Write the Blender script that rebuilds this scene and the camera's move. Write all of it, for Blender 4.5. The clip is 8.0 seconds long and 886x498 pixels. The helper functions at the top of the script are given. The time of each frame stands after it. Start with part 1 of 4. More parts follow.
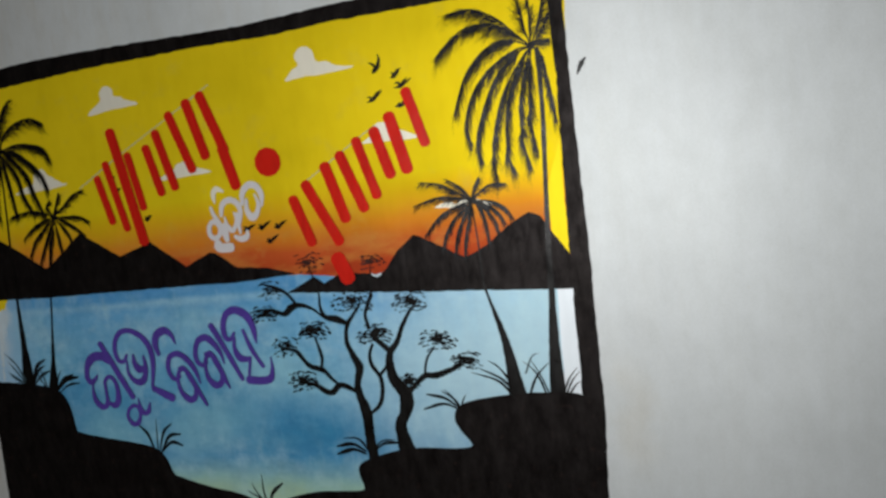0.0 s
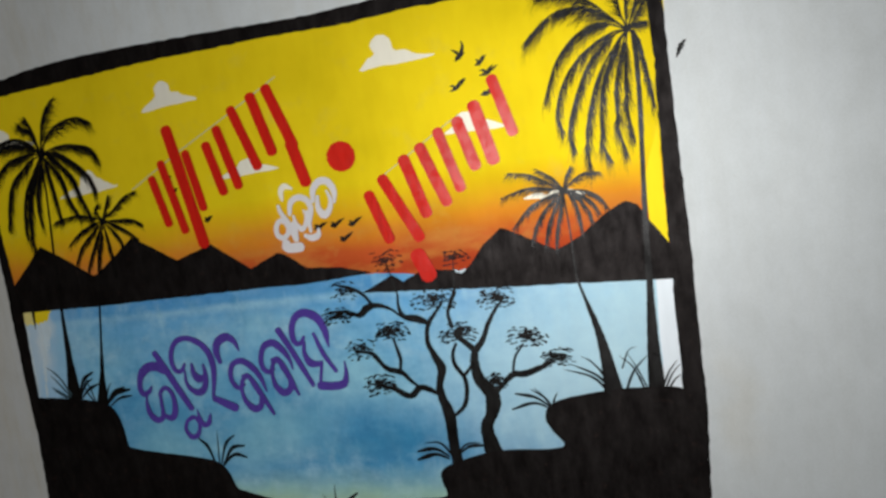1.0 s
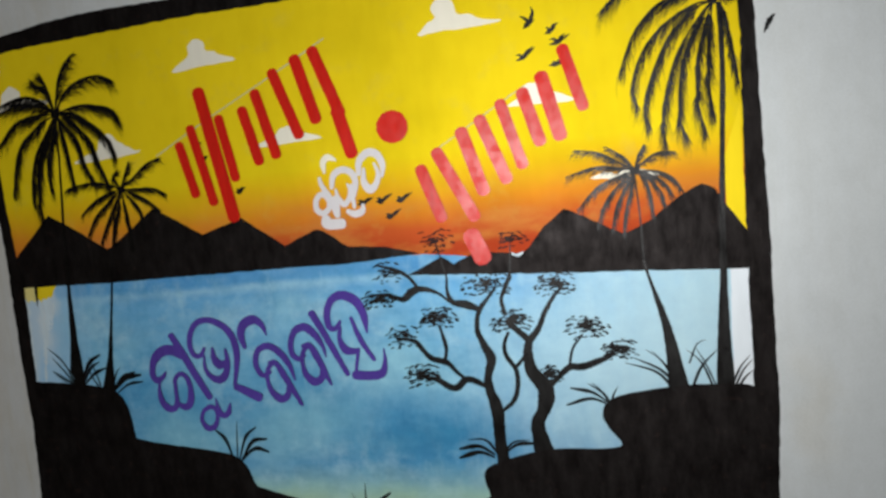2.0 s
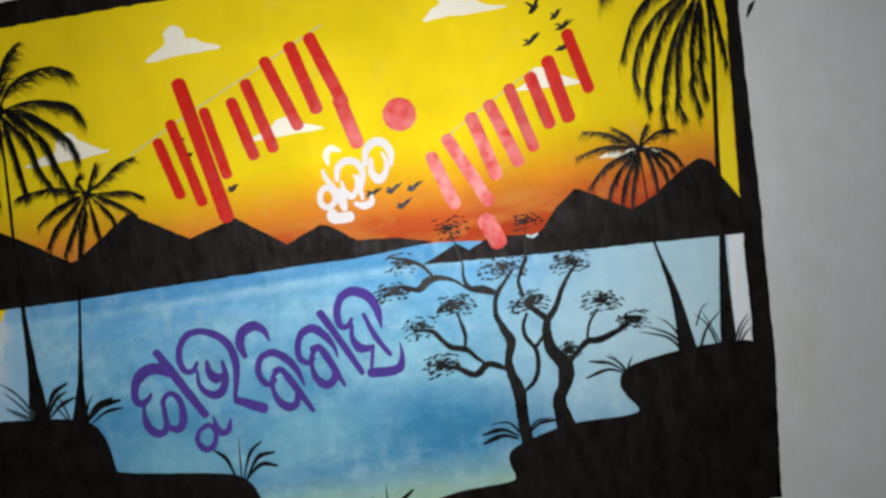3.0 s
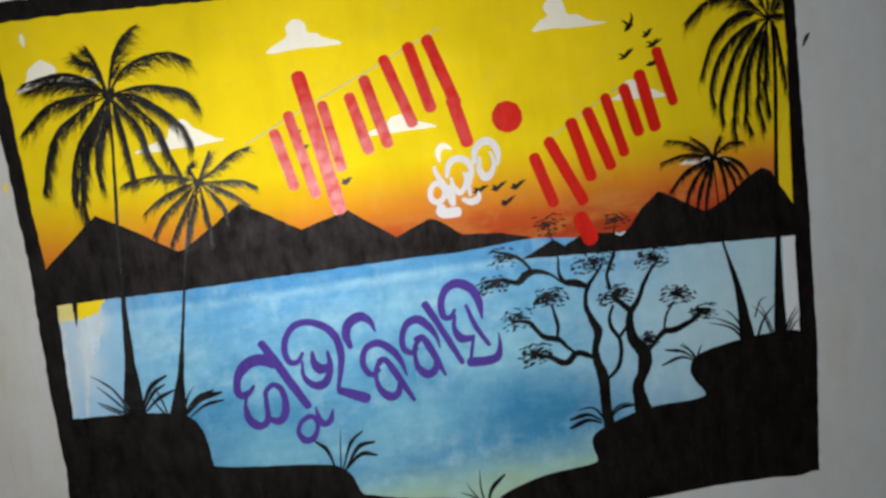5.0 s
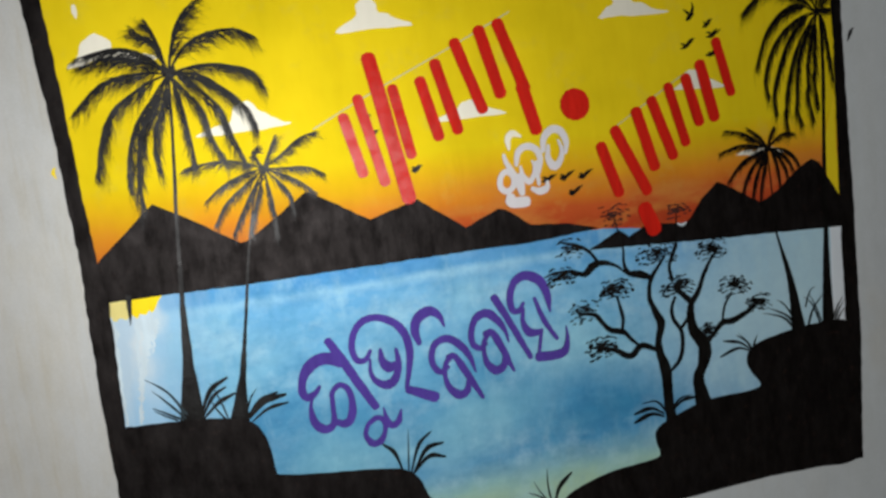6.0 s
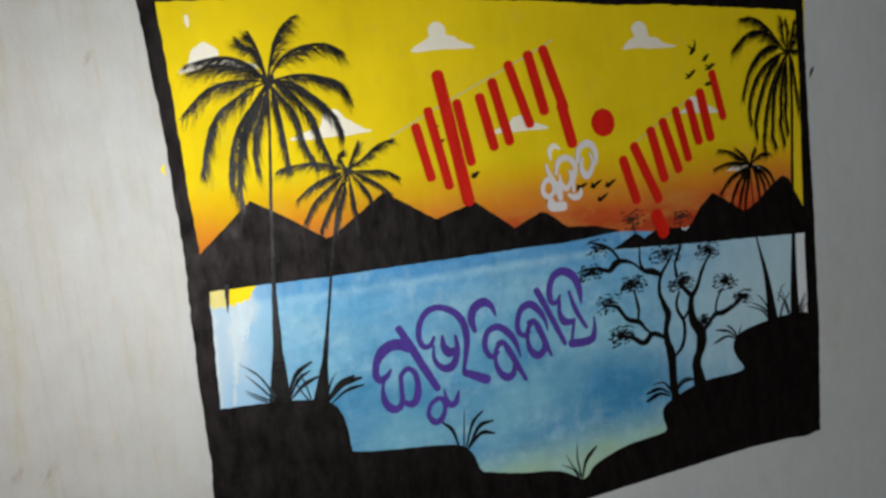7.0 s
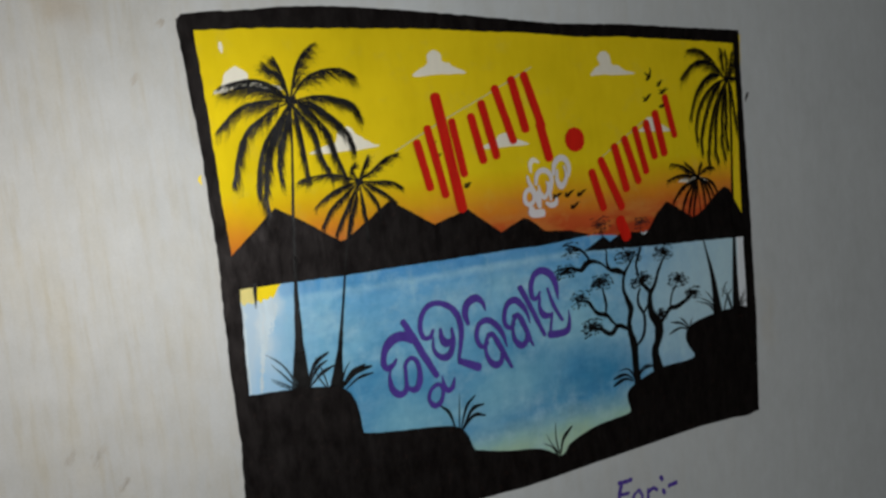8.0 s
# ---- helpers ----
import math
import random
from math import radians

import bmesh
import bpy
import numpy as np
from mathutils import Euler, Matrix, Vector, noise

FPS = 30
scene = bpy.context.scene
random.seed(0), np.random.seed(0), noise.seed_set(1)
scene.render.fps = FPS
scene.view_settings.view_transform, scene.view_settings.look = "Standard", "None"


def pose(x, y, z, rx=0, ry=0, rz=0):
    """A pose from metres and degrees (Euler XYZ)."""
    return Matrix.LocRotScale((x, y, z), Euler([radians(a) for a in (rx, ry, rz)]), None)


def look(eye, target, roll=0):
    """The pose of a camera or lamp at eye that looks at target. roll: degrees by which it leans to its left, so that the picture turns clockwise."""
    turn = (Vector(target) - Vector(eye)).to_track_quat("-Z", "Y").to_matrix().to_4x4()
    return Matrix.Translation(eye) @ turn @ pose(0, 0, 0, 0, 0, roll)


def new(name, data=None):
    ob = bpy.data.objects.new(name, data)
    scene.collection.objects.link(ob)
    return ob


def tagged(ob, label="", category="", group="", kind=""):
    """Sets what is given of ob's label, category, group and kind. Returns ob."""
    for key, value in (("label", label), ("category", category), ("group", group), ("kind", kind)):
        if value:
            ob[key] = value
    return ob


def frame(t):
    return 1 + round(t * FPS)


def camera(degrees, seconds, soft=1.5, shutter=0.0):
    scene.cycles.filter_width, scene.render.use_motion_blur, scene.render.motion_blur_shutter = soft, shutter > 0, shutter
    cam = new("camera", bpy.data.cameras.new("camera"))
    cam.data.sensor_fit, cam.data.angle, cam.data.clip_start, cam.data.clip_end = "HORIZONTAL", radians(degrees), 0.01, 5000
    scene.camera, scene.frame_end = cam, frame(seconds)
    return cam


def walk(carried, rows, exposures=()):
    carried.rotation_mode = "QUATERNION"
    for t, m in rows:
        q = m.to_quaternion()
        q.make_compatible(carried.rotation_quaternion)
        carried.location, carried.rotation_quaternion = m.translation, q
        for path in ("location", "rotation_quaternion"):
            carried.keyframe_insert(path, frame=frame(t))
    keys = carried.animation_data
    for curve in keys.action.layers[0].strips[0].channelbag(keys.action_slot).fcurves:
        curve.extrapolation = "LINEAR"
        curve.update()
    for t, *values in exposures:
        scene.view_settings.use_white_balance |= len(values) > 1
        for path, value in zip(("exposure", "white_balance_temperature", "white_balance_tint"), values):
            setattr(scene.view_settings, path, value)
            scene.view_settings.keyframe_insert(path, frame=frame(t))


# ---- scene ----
cam = camera(64.2, 8.0, soft=2.8)
PATH = [
    (0, (1.68, -1.349, 1.503), (1.073, 0.544, 1.286), -7.8),
    (0.5, (1.561, -1.349, 1.506), (1.004, 0.56, 1.29), -7.8),
    (1, (1.44, -1.362, 1.506), (0.915, 0.556, 1.296), -9.0),
    (1.5, (1.346, -1.365, 1.493), (0.843, 0.557, 1.262), -8.3),
    (2, (1.248, -1.312, 1.452), (0.814, 0.633, 1.273), -6.6),
    (2.2, (1.166, -1.315, 1.458), (0.819, 0.643, 1.254), -7.5),
    (3.5, (0.805, -1.354, 1.456), (0.954, 0.629, 1.246), -8.6),
    (4, (0.686, -1.368, 1.491), (0.916, 0.609, 1.296), -8.1),
    (4.5, (0.569, -1.377, 1.474), (0.849, 0.594, 1.282), -7.6),
    (4.7, (0.539, -1.386, 1.485), (0.829, 0.58, 1.265), -7.5),
    (5.8, (0.288, -1.269, 1.458), (0.8, 0.656, 1.278), -7.5),
    (6, (0.237, -1.261, 1.468), (0.765, 0.657, 1.265), -7.4),
    (6.5, (0.1, -1.271, 1.479), (0.771, 0.605, 1.301), -6.5),
    (7, (-0.108, -1.301, 1.482), (0.693, 0.521, 1.292), -6.2),
    (7.5, (-0.214, -1.363, 1.498), (0.699, 0.408, 1.327), -6.4),
    (8, (-0.308, -1.401, 1.489), (0.66, 0.34, 1.316), -6.2),
]
walk(cam, [(t, look(eye, target, roll)) for t, eye, target, roll in PATH], [(0.0, -1.04), (2.0, -0.98), (4.5, -1.08), (6.5, -0.96), (8.0, -1.22)])


# ---- world and light ----
world = bpy.data.worlds.new("world")
scene.world = world
world.use_nodes = True
world.node_tree.nodes["Background"].inputs["Color"].default_value = (0.55, 0.65, 0.8, 1)
world.node_tree.nodes["Background"].inputs["Strength"].default_value = 0.03

# added wide low lamp at the unseen hall's far end, square to the painted wall
ROOM_X0, ROOM_X1, ROOM_Y0, ROOM_Z = -4.6, 5.8, -11.0, 3.2
LAMP_X, LAMP_Z, LAMP_W, LAMP_H = 0.65, 1.25, 4.2, 2.3
# fixed stand-in for a torch carried beside the camera
lamp = bpy.data.lights.new("torch_stand_in", "AREA")
lamp.shape, lamp.size, lamp.size_y, lamp.energy, lamp.color = "RECTANGLE", LAMP_W, LAMP_H, 105.0, (0.995, 0.985, 0.975)
lamp.spread = radians(52)
light_ob = new("torch_stand_in", lamp)
light_ob.matrix_world = look((LAMP_X, ROOM_Y0 - 0.05, LAMP_Z), (LAMP_X, 0, LAMP_Z))


# ---- materials ----
def nodes_of(name):
    mat = bpy.data.materials.new(name)
    mat.use_nodes = True
    tree = mat.node_tree
    return mat, tree, tree.nodes["Principled BSDF"]


def add(tree, kind, **values):
    n = tree.nodes.new(kind)
    for key, value in values.items():
        n.inputs[key.replace("_", " ")].default_value = value
    return n


def coords(tree, scale):
    geo = tree.nodes.new("ShaderNodeNewGeometry")
    mapping = tree.nodes.new("ShaderNodeMapping")
    mapping.inputs["Scale"].default_value = scale
    tree.links.new(geo.outputs["Position"], mapping.inputs["Vector"])
    return mapping.outputs["Vector"]


def noise_out(tree, scale, size, detail=4.0, rough=0.55):
    n = add(tree, "ShaderNodeTexNoise", Scale=size, Detail=detail, Roughness=rough)
    tree.links.new(coords(tree, scale), n.inputs["Vector"])
    return n.outputs["Fac"]


def ramp(tree, fac, stops):
    r = tree.nodes.new("ShaderNodeValToRGB")
    e = r.color_ramp.elements
    while len(e) < len(stops):
        e.new(0.5)
    for item, (p, c) in zip(e, stops):
        item.position, item.color = p, (*c, 1) if len(c) == 3 else c
    tree.links.new(fac, r.inputs["Fac"])
    return r.outputs["Color"]


def blend(tree, fac, a, b, mode="MIX"):
    m = tree.nodes.new("ShaderNodeMix")
    m.data_type, m.blend_type = "RGBA", mode
    for value, socket in ((fac, m.inputs["Factor"]), (a, m.inputs["A"]), (b, m.inputs["B"])):
        if isinstance(value, (int, float)):
            socket.default_value = value
        elif isinstance(value, tuple):
            socket.default_value = (*value, 1)
        else:
            tree.links.new(value, socket)
    return m.outputs["Result"]


def grey(v):
    return (v, v, v)


def plaster_relief(tree, shader, strength=0.25):
    """The brushed lime plaster under every coat of paint: upright brush drags and fine grit."""
    drag = noise_out(tree, (60, 60, 4), 1.0, 3.0)
    grit = noise_out(tree, (1, 1, 1), 160.0, 3.0)
    lumps = noise_out(tree, (1, 1, 1), 9.0, 2.0)
    mix = blend(tree, 0.35, blend(tree, 0.4, drag, grit), lumps)
    bump = add(tree, "ShaderNodeBump", Strength=strength, Distance=0.004)
    tree.links.new(mix, bump.inputs["Height"])
    tree.links.new(bump.outputs["Normal"], shader.inputs["Normal"])


def torch_lobe(tree, shader, tint, rough=0.49):
    """Overstrong broad gloss in the paint's own tone, in place of a moving torch's falloff."""
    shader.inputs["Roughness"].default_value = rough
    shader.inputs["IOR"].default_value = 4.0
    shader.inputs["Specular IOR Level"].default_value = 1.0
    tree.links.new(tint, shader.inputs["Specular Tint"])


def paint(name, colour, vary=0.18, rough=0.36, spec=0.5, streak=(40, 1, 5), relief=0.25, thin=None, gloss=None, tone=None):
    """Hand-brushed paint: the colour wanders in broad patches and along the brush; thin is the tone where the coat is
    worn.
    With gloss (weight, roughness) its body takes the torch-falloff lobe under a clear enamel skin; without, a plain
    dielectric."""
    mat, tree, shader = nodes_of(name)
    patches = noise_out(tree, (1, 1, 1), 7.0, 4.0)
    brush = noise_out(tree, streak, 2.0, 4.0)
    low = tuple(c * (1 - vary) for c in colour)
    high = tuple(min(1.0, c * (1 + vary)) for c in colour)
    col = blend(tree, 0.5, ramp(tree, patches, [(0.3, low), (0.7, high)]), ramp(tree, brush, [(0.3, low), (0.7, high)]))
    if thin:
        worn = ramp(tree, noise_out(tree, (1, 1, 1), 55.0, 6.0, 0.7), [(0.58, grey(0)), (0.76, grey(0.6))])
        col = blend(tree, worn, col, thin)
    tree.links.new(col, shader.inputs["Base Color"])
    if gloss:
        torch_lobe(tree, shader, col)
        shader.inputs["Coat Roughness"].default_value = gloss[1]
        skin = ramp(tree, noise_out(tree, (1, 1, 1), 45.0, 4.0, 0.65), [(0.36, grey(gloss[0] * 0.25)), (0.62, grey(gloss[0]))])
        tree.links.new(skin, shader.inputs["Coat Weight"])
    else:
        uneven = ramp(tree, noise_out(tree, (1, 1, 1), 25.0), [(0.3, grey(rough - 0.05)), (0.7, grey(rough + 0.07))])
        tree.links.new(uneven, shader.inputs["Roughness"])
        shine = ramp(tree, noise_out(tree, (34, 1, 13), 1.0, 6.0, 0.72), [(0.36, grey(spec * 0.5)), (0.66, grey(spec * 1.7))])
        tree.links.new(shine, shader.inputs["Specular IOR Level"])
        if tone:
            shader.inputs["Specular Tint"].default_value = (*tone, 1)
    plaster_relief(tree, shader, relief)
    return mat


def height_fac(tree, low, high, tilt=0.0, wobble=0.0, size=6.0):
    """0 to 1 from height low to high, along a line that falls by tilt metres a metre, with a ragged edge."""
    sep = tree.nodes.new("ShaderNodeSeparateXYZ")
    geo = tree.nodes.new("ShaderNodeNewGeometry")
    tree.links.new(geo.outputs["Position"], sep.inputs["Vector"])
    fall = tree.nodes.new("ShaderNodeMath")
    fall.operation = "MULTIPLY_ADD"
    tree.links.new(sep.outputs["X"], fall.inputs[0])
    fall.inputs[1].default_value = tilt
    tree.links.new(sep.outputs["Z"], fall.inputs[2])
    shift = tree.nodes.new("ShaderNodeMath")
    shift.operation = "MULTIPLY_ADD"
    tree.links.new(noise_out(tree, (1, 1, 1), size, 3.0), shift.inputs[0])
    shift.inputs[1].default_value = wobble
    tree.links.new(fall.outputs["Value"], shift.inputs[2])
    rng = tree.nodes.new("ShaderNodeMapRange")
    tree.links.new(shift.outputs["Value"], rng.inputs["Value"])
    rng.inputs["From Min"].default_value = low + wobble / 2
    rng.inputs["From Max"].default_value = high + wobble / 2
    return rng.outputs["Result"]


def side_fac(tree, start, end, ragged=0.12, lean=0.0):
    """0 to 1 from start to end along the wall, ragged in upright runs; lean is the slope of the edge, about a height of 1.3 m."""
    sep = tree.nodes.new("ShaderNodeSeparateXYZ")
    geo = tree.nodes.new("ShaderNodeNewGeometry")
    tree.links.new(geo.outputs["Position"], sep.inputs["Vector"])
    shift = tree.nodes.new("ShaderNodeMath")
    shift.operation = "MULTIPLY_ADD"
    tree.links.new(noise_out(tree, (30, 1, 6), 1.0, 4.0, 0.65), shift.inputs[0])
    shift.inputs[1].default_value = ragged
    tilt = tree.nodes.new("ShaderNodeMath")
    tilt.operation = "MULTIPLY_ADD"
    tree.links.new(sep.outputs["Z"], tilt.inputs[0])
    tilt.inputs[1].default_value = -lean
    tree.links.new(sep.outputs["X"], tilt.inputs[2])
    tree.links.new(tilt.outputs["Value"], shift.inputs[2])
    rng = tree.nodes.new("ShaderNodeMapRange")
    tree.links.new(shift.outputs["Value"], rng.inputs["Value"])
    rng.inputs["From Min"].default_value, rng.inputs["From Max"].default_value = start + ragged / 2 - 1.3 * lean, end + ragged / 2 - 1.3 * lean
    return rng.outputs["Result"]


def pool_fac(tree, x, z, wide, high, most):
    """A soft patch of another tone round a place on the wall, its edge broken by noise."""
    geo = tree.nodes.new("ShaderNodeNewGeometry")
    warp = tree.nodes.new("ShaderNodeVectorMath")
    warp.operation = "MULTIPLY_ADD"
    n = add(tree, "ShaderNodeTexNoise", Scale=9.0, Detail=4.0)
    tree.links.new(geo.outputs["Position"], n.inputs["Vector"])
    tree.links.new(n.outputs["Color"], warp.inputs[0])
    warp.inputs[1].default_value = (0.16, 0.0, 0.10)
    tree.links.new(geo.outputs["Position"], warp.inputs[2])
    place = tree.nodes.new("ShaderNodeMapping")
    place.vector_type = "TEXTURE"
    place.inputs["Location"].default_value = (x + 0.08, 0.0, z + 0.05)
    place.inputs["Scale"].default_value = (wide, 1.0, high)
    tree.links.new(warp.outputs["Vector"], place.inputs["Vector"])
    length = tree.nodes.new("ShaderNodeVectorMath")
    length.operation = "LENGTH"
    tree.links.new(place.outputs["Vector"], length.inputs[0])
    rng = tree.nodes.new("ShaderNodeMapRange")
    rng.interpolation_type = "SMOOTHSTEP"
    tree.links.new(length.outputs["Value"], rng.inputs["Value"])
    for key, value in (("From Min", 0.1), ("From Max", 1.3), ("To Min", most), ("To Max", 0.0)):
        rng.inputs[key].default_value = value
    return rng.outputs["Result"]


def wall_paint():
    mat, tree, shader = nodes_of("whitewashed_plaster")
    broad = ramp(tree, noise_out(tree, (1, 1, 1), 1.3, 4.0), [(0.3, (0.35, 0.375, 0.385)), (0.7, (0.415, 0.445, 0.455))])
    drag = ramp(tree, noise_out(tree, (45, 45, 2.2), 1.0, 5.0), [(0.3, (0.80, 0.78, 0.72)), (0.62, (1, 1, 1))])
    col = blend(tree, 0.12, broad, drag, "MULTIPLY")
    # left end warmer, and darkened in the colour to offset the lobe's glare
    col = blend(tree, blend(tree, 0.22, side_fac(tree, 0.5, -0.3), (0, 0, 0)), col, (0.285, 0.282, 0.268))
    seep = ramp(tree, noise_out(tree, (14, 14, 3.4), 1.0, 6.0, 0.72), [(0.44, grey(0)), (0.78, grey(0.7))])
    col = blend(tree, blend(tree, 1.0, seep, side_fac(tree, 1.9, -0.3), "MULTIPLY"), col, (0.29, 0.272, 0.218))
    runs = ramp(tree, noise_out(tree, (70, 70, 5), 1.0, 4.0, 0.7), [(0.51, grey(0)), (0.74, grey(0.5))])
    col = blend(tree, blend(tree, 1.0, runs, side_fac(tree, 0.3, -0.3), "MULTIPLY"), col, (0.24, 0.21, 0.14))
    for x, z, wide, high, tone, most in ((1.60, 0.98, 0.05, 0.12, (0.30, 0.27, 0.20), 0.22), (-0.24, 1.86, 0.05, 0.05, (0.24, 0.20, 0.14), 0.5)):
        col = blend(tree, pool_fac(tree, x, z, wide, high, most), col, tone)
    specks = ramp(tree, noise_out(tree, (1, 1, 1), 70.0, 3.0), [(0.70, grey(0)), (0.78, grey(0.35))])
    col = blend(tree, specks, col, (0.29, 0.275, 0.245))
    clouding = ramp(tree, noise_out(tree, (1, 1, 0.7), 6.5, 6.0, 0.68), [(0.36, (0.80, 0.80, 0.79)), (0.60, (1, 1, 1))])
    col = blend(tree, 0.35, col, clouding, "MULTIPLY")
    grain = blend(tree, 0.5, noise_out(tree, (1, 1, 1), 240.0, 3.0, 0.7), noise_out(tree, (1, 1, 0.7), 24.0, 5.0, 0.7))
    col = blend(tree, 1.0, col, ramp(tree, grain, [(0.36, (0.87, 0.87, 0.86)), (0.62, (1, 1, 1))]), "MULTIPLY")
    tree.links.new(col, shader.inputs["Base Color"])
    # tint well above the base colour, so the lobe carries the torch's hot spot
    torch_lobe(tree, shader, blend(tree, 1.0, col, (1.98, 1.95, 1.93), "MULTIPLY"), 0.52)
    plaster_relief(tree, shader, 0.06)
    return mat


def sky_paint():
    mat, tree, shader = nodes_of("sunset_sky_paint")
    # yellow above, blended by brush into orange and brick red over the hills
    base = ramp(tree, height_fac(tree, 1.345, 1.525, 0.012, 0.05), [
        (0.0, (0.38, 0.050, 0.018)), (0.25, (0.49, 0.092, 0.024)), (0.52, (0.67, 0.26, 0.020)), (0.85, (0.79, 0.53, 0.012)), (1.0, (0.82, 0.63, 0.012))])
    patch = ramp(tree, noise_out(tree, (1, 1, 1), 5.0, 4.0), [(0.33, (0.80, 0.80, 0.72)), (0.62, (1, 1, 1))])
    brush = ramp(tree, noise_out(tree, (30, 1, 8), 1.5, 4.0), [(0.3, (0.95, 0.93, 0.88)), (0.65, (1, 1, 1))])
    col = blend(tree, 1.0, blend(tree, 1.0, base, patch, "MULTIPLY"), brush, "MULTIPLY")
    # ochre and brick-red drags left in the wet blend above the hills
    wet = ramp(tree, noise_out(tree, (5, 1, 16), 1.0, 5.0, 0.65), [(0.46, grey(0)), (0.66, grey(0.75))])
    wet = blend(tree, 1.0, wet, ramp(tree, height_fac(tree, 1.345, 1.49, 0.012, 0.06), [(0.0, grey(1)), (0.45, grey(0.9)), (0.9, grey(0))]), "MULTIPLY")
    col = blend(tree, wet, col, (0.50, 0.21, 0.045))
    dirt = ramp(tree, noise_out(tree, (1, 1, 1), 11.0, 5.0, 0.7), [(0.55, grey(0)), (0.78, grey(0.4))])
    col = blend(tree, dirt, col, (0.46, 0.37, 0.09))
    tree.links.new(col, shader.inputs["Base Color"])
    torch_lobe(tree, shader, col)
    plaster_relief(tree, shader, 0.12)
    return mat


def lake_paint():
    mat, tree, shader = nodes_of("lake_water_paint")
    base = ramp(tree, height_fac(tree, 0.80, 1.34, 0.05, 0.10), [
        (0.0, (0.78, 0.70, 0.42)), (0.12, (0.66, 0.68, 0.48)), (0.17, (0.42, 0.58, 0.56)), (0.22, (0.20, 0.42, 0.60)), (0.42, (0.17, 0.40, 0.62)),
        (0.66, (0.27, 0.52, 0.70)), (0.9, (0.27, 0.53, 0.78)), (1.0, (0.20, 0.44, 0.72))])
    pale = ramp(tree, noise_out(tree, (4, 1, 7), 1.0, 4.0, 0.6), [(0.42, grey(0)), (0.72, grey(0.75))])
    col = blend(tree, pale, base, (0.50, 0.70, 0.78))
    dabs = ramp(tree, noise_out(tree, (12, 1, 15), 1.0, 5.0, 0.65), [(0.50, grey(0)), (0.68, grey(0.8))])
    col = blend(tree, dabs, col, (0.66, 0.78, 0.86))
    deep = ramp(tree, noise_out(tree, (5, 1, 9), 1.3, 4.0), [(0.48, grey(0)), (0.68, grey(0.75))])
    deep = blend(tree, 1.0, deep, ramp(tree, height_fac(tree, 0.85, 1.25, 0.05, 0.1), [(0.0, grey(0.2)), (0.25, grey(1)), (0.55, grey(0.7)), (0.9, grey(0.1))]), "MULTIPLY")
    col = blend(tree, deep, col, (0.05, 0.22, 0.40))
    brush = ramp(tree, noise_out(tree, (6, 1, 45), 1.2, 4.0), [(0.3, (0.78, 0.84, 0.88)), (0.65, (1, 1, 1))])
    col = blend(tree, 0.8, col, brush, "MULTIPLY")
    # a pale pull of the brush under the far shore, and bare undercoat showing at both ends of the lake
    shore = height_fac(tree, 1.26, 1.33, 0.012, 0.014, 14.0)
    col = blend(tree, ramp(tree, shore, [(0.30, grey(0)), (0.52, grey(0.65)), (0.62, grey(0.2)), (0.72, grey(0))]), col, (0.58, 0.74, 0.86))
    col = blend(tree, ramp(tree, shore, [(0.60, grey(0)), (0.72, grey(0.6)), (1.0, grey(0.6))]), col, (0.12, 0.33, 0.60))
    # uneven dabbing with a half-dry brush: deeper blots and milky patches
    blots = ramp(tree, noise_out(tree, (9, 1, 8), 1.0, 5.0, 0.7), [(0.50, grey(0)), (0.66, grey(0.55))])
    col = blend(tree, blots, col, (0.10, 0.31, 0.50))
    milk = ramp(tree, noise_out(tree, (14, 1, 6), 0.9, 5.0, 0.72), [(0.52, grey(0)), (0.70, grey(0.5))])
    col = blend(tree, milk, col, (0.68, 0.80, 0.84))
    for x, z, wide, high, tone, most in ((0.90, 0.97, 0.22, 0.09, (0.05, 0.24, 0.40), 0.75), (0.78, 1.02, 0.26, 0.05, (0.10, 0.32, 0.52), 0.6), (0.36, 1.03, 0.22, 0.06, (0.12, 0.34, 0.52), 0.6), (0.83, 1.10, 0.14, 0.08, (0.52, 0.72, 0.78), 0.7),
                                         (0.62, 1.00, 0.16, 0.07, (0.36, 0.60, 0.68), 0.6), (0.35, 0.97, 0.14, 0.07, (0.42, 0.66, 0.72), 0.6), (1.25, 1.10, 0.30, 0.18, (0.68, 0.79, 0.86), 0.8)):
        col = blend(tree, pool_fac(tree, x, z, wide, high, most), col, tone)
    scrub = ramp(tree, noise_out(tree, (22, 1, 26), 1.0, 6.0, 0.7), [(0.32, (0.62, 0.72, 0.8)), (0.62, (1.0, 1.0, 1.0))])
    col = blend(tree, 0.85, col, scrub, "MULTIPLY")
    shallow = ramp(tree, height_fac(tree, 0.84, 0.915, 0.0, 0.05, 11.0), [(0.0, grey(0.5)), (1.0, grey(0))])
    col = blend(tree, shallow, col, (0.62, 0.66, 0.40))
    col = blend(tree, 1.0, col, (0.60, 0.82, 0.89), "MULTIPLY")
    col = blend(tree, side_fac(tree, 0.16, 0.04), col, (0.33, 0.53, 0.70))
    col = blend(tree, side_fac(tree, 0.080, 0.055, 0.05, 0.40), col, (0.42, 0.55, 0.65))
    col = blend(tree, pool_fac(tree, 0.05, 1.25, 0.03, 0.09, 0.5), col, (0.72, 0.74, 0.70))
    col = blend(tree, blend(tree, 0.65, (0, 0, 0), side_fac(tree, 0.95, 1.50, 0.3)), col, (0.53, 0.68, 0.70))
    tree.links.new(col, shader.inputs["Base Color"])
    torch_lobe(tree, shader, col)
    plaster_relief(tree, shader, 0.12)
    return mat


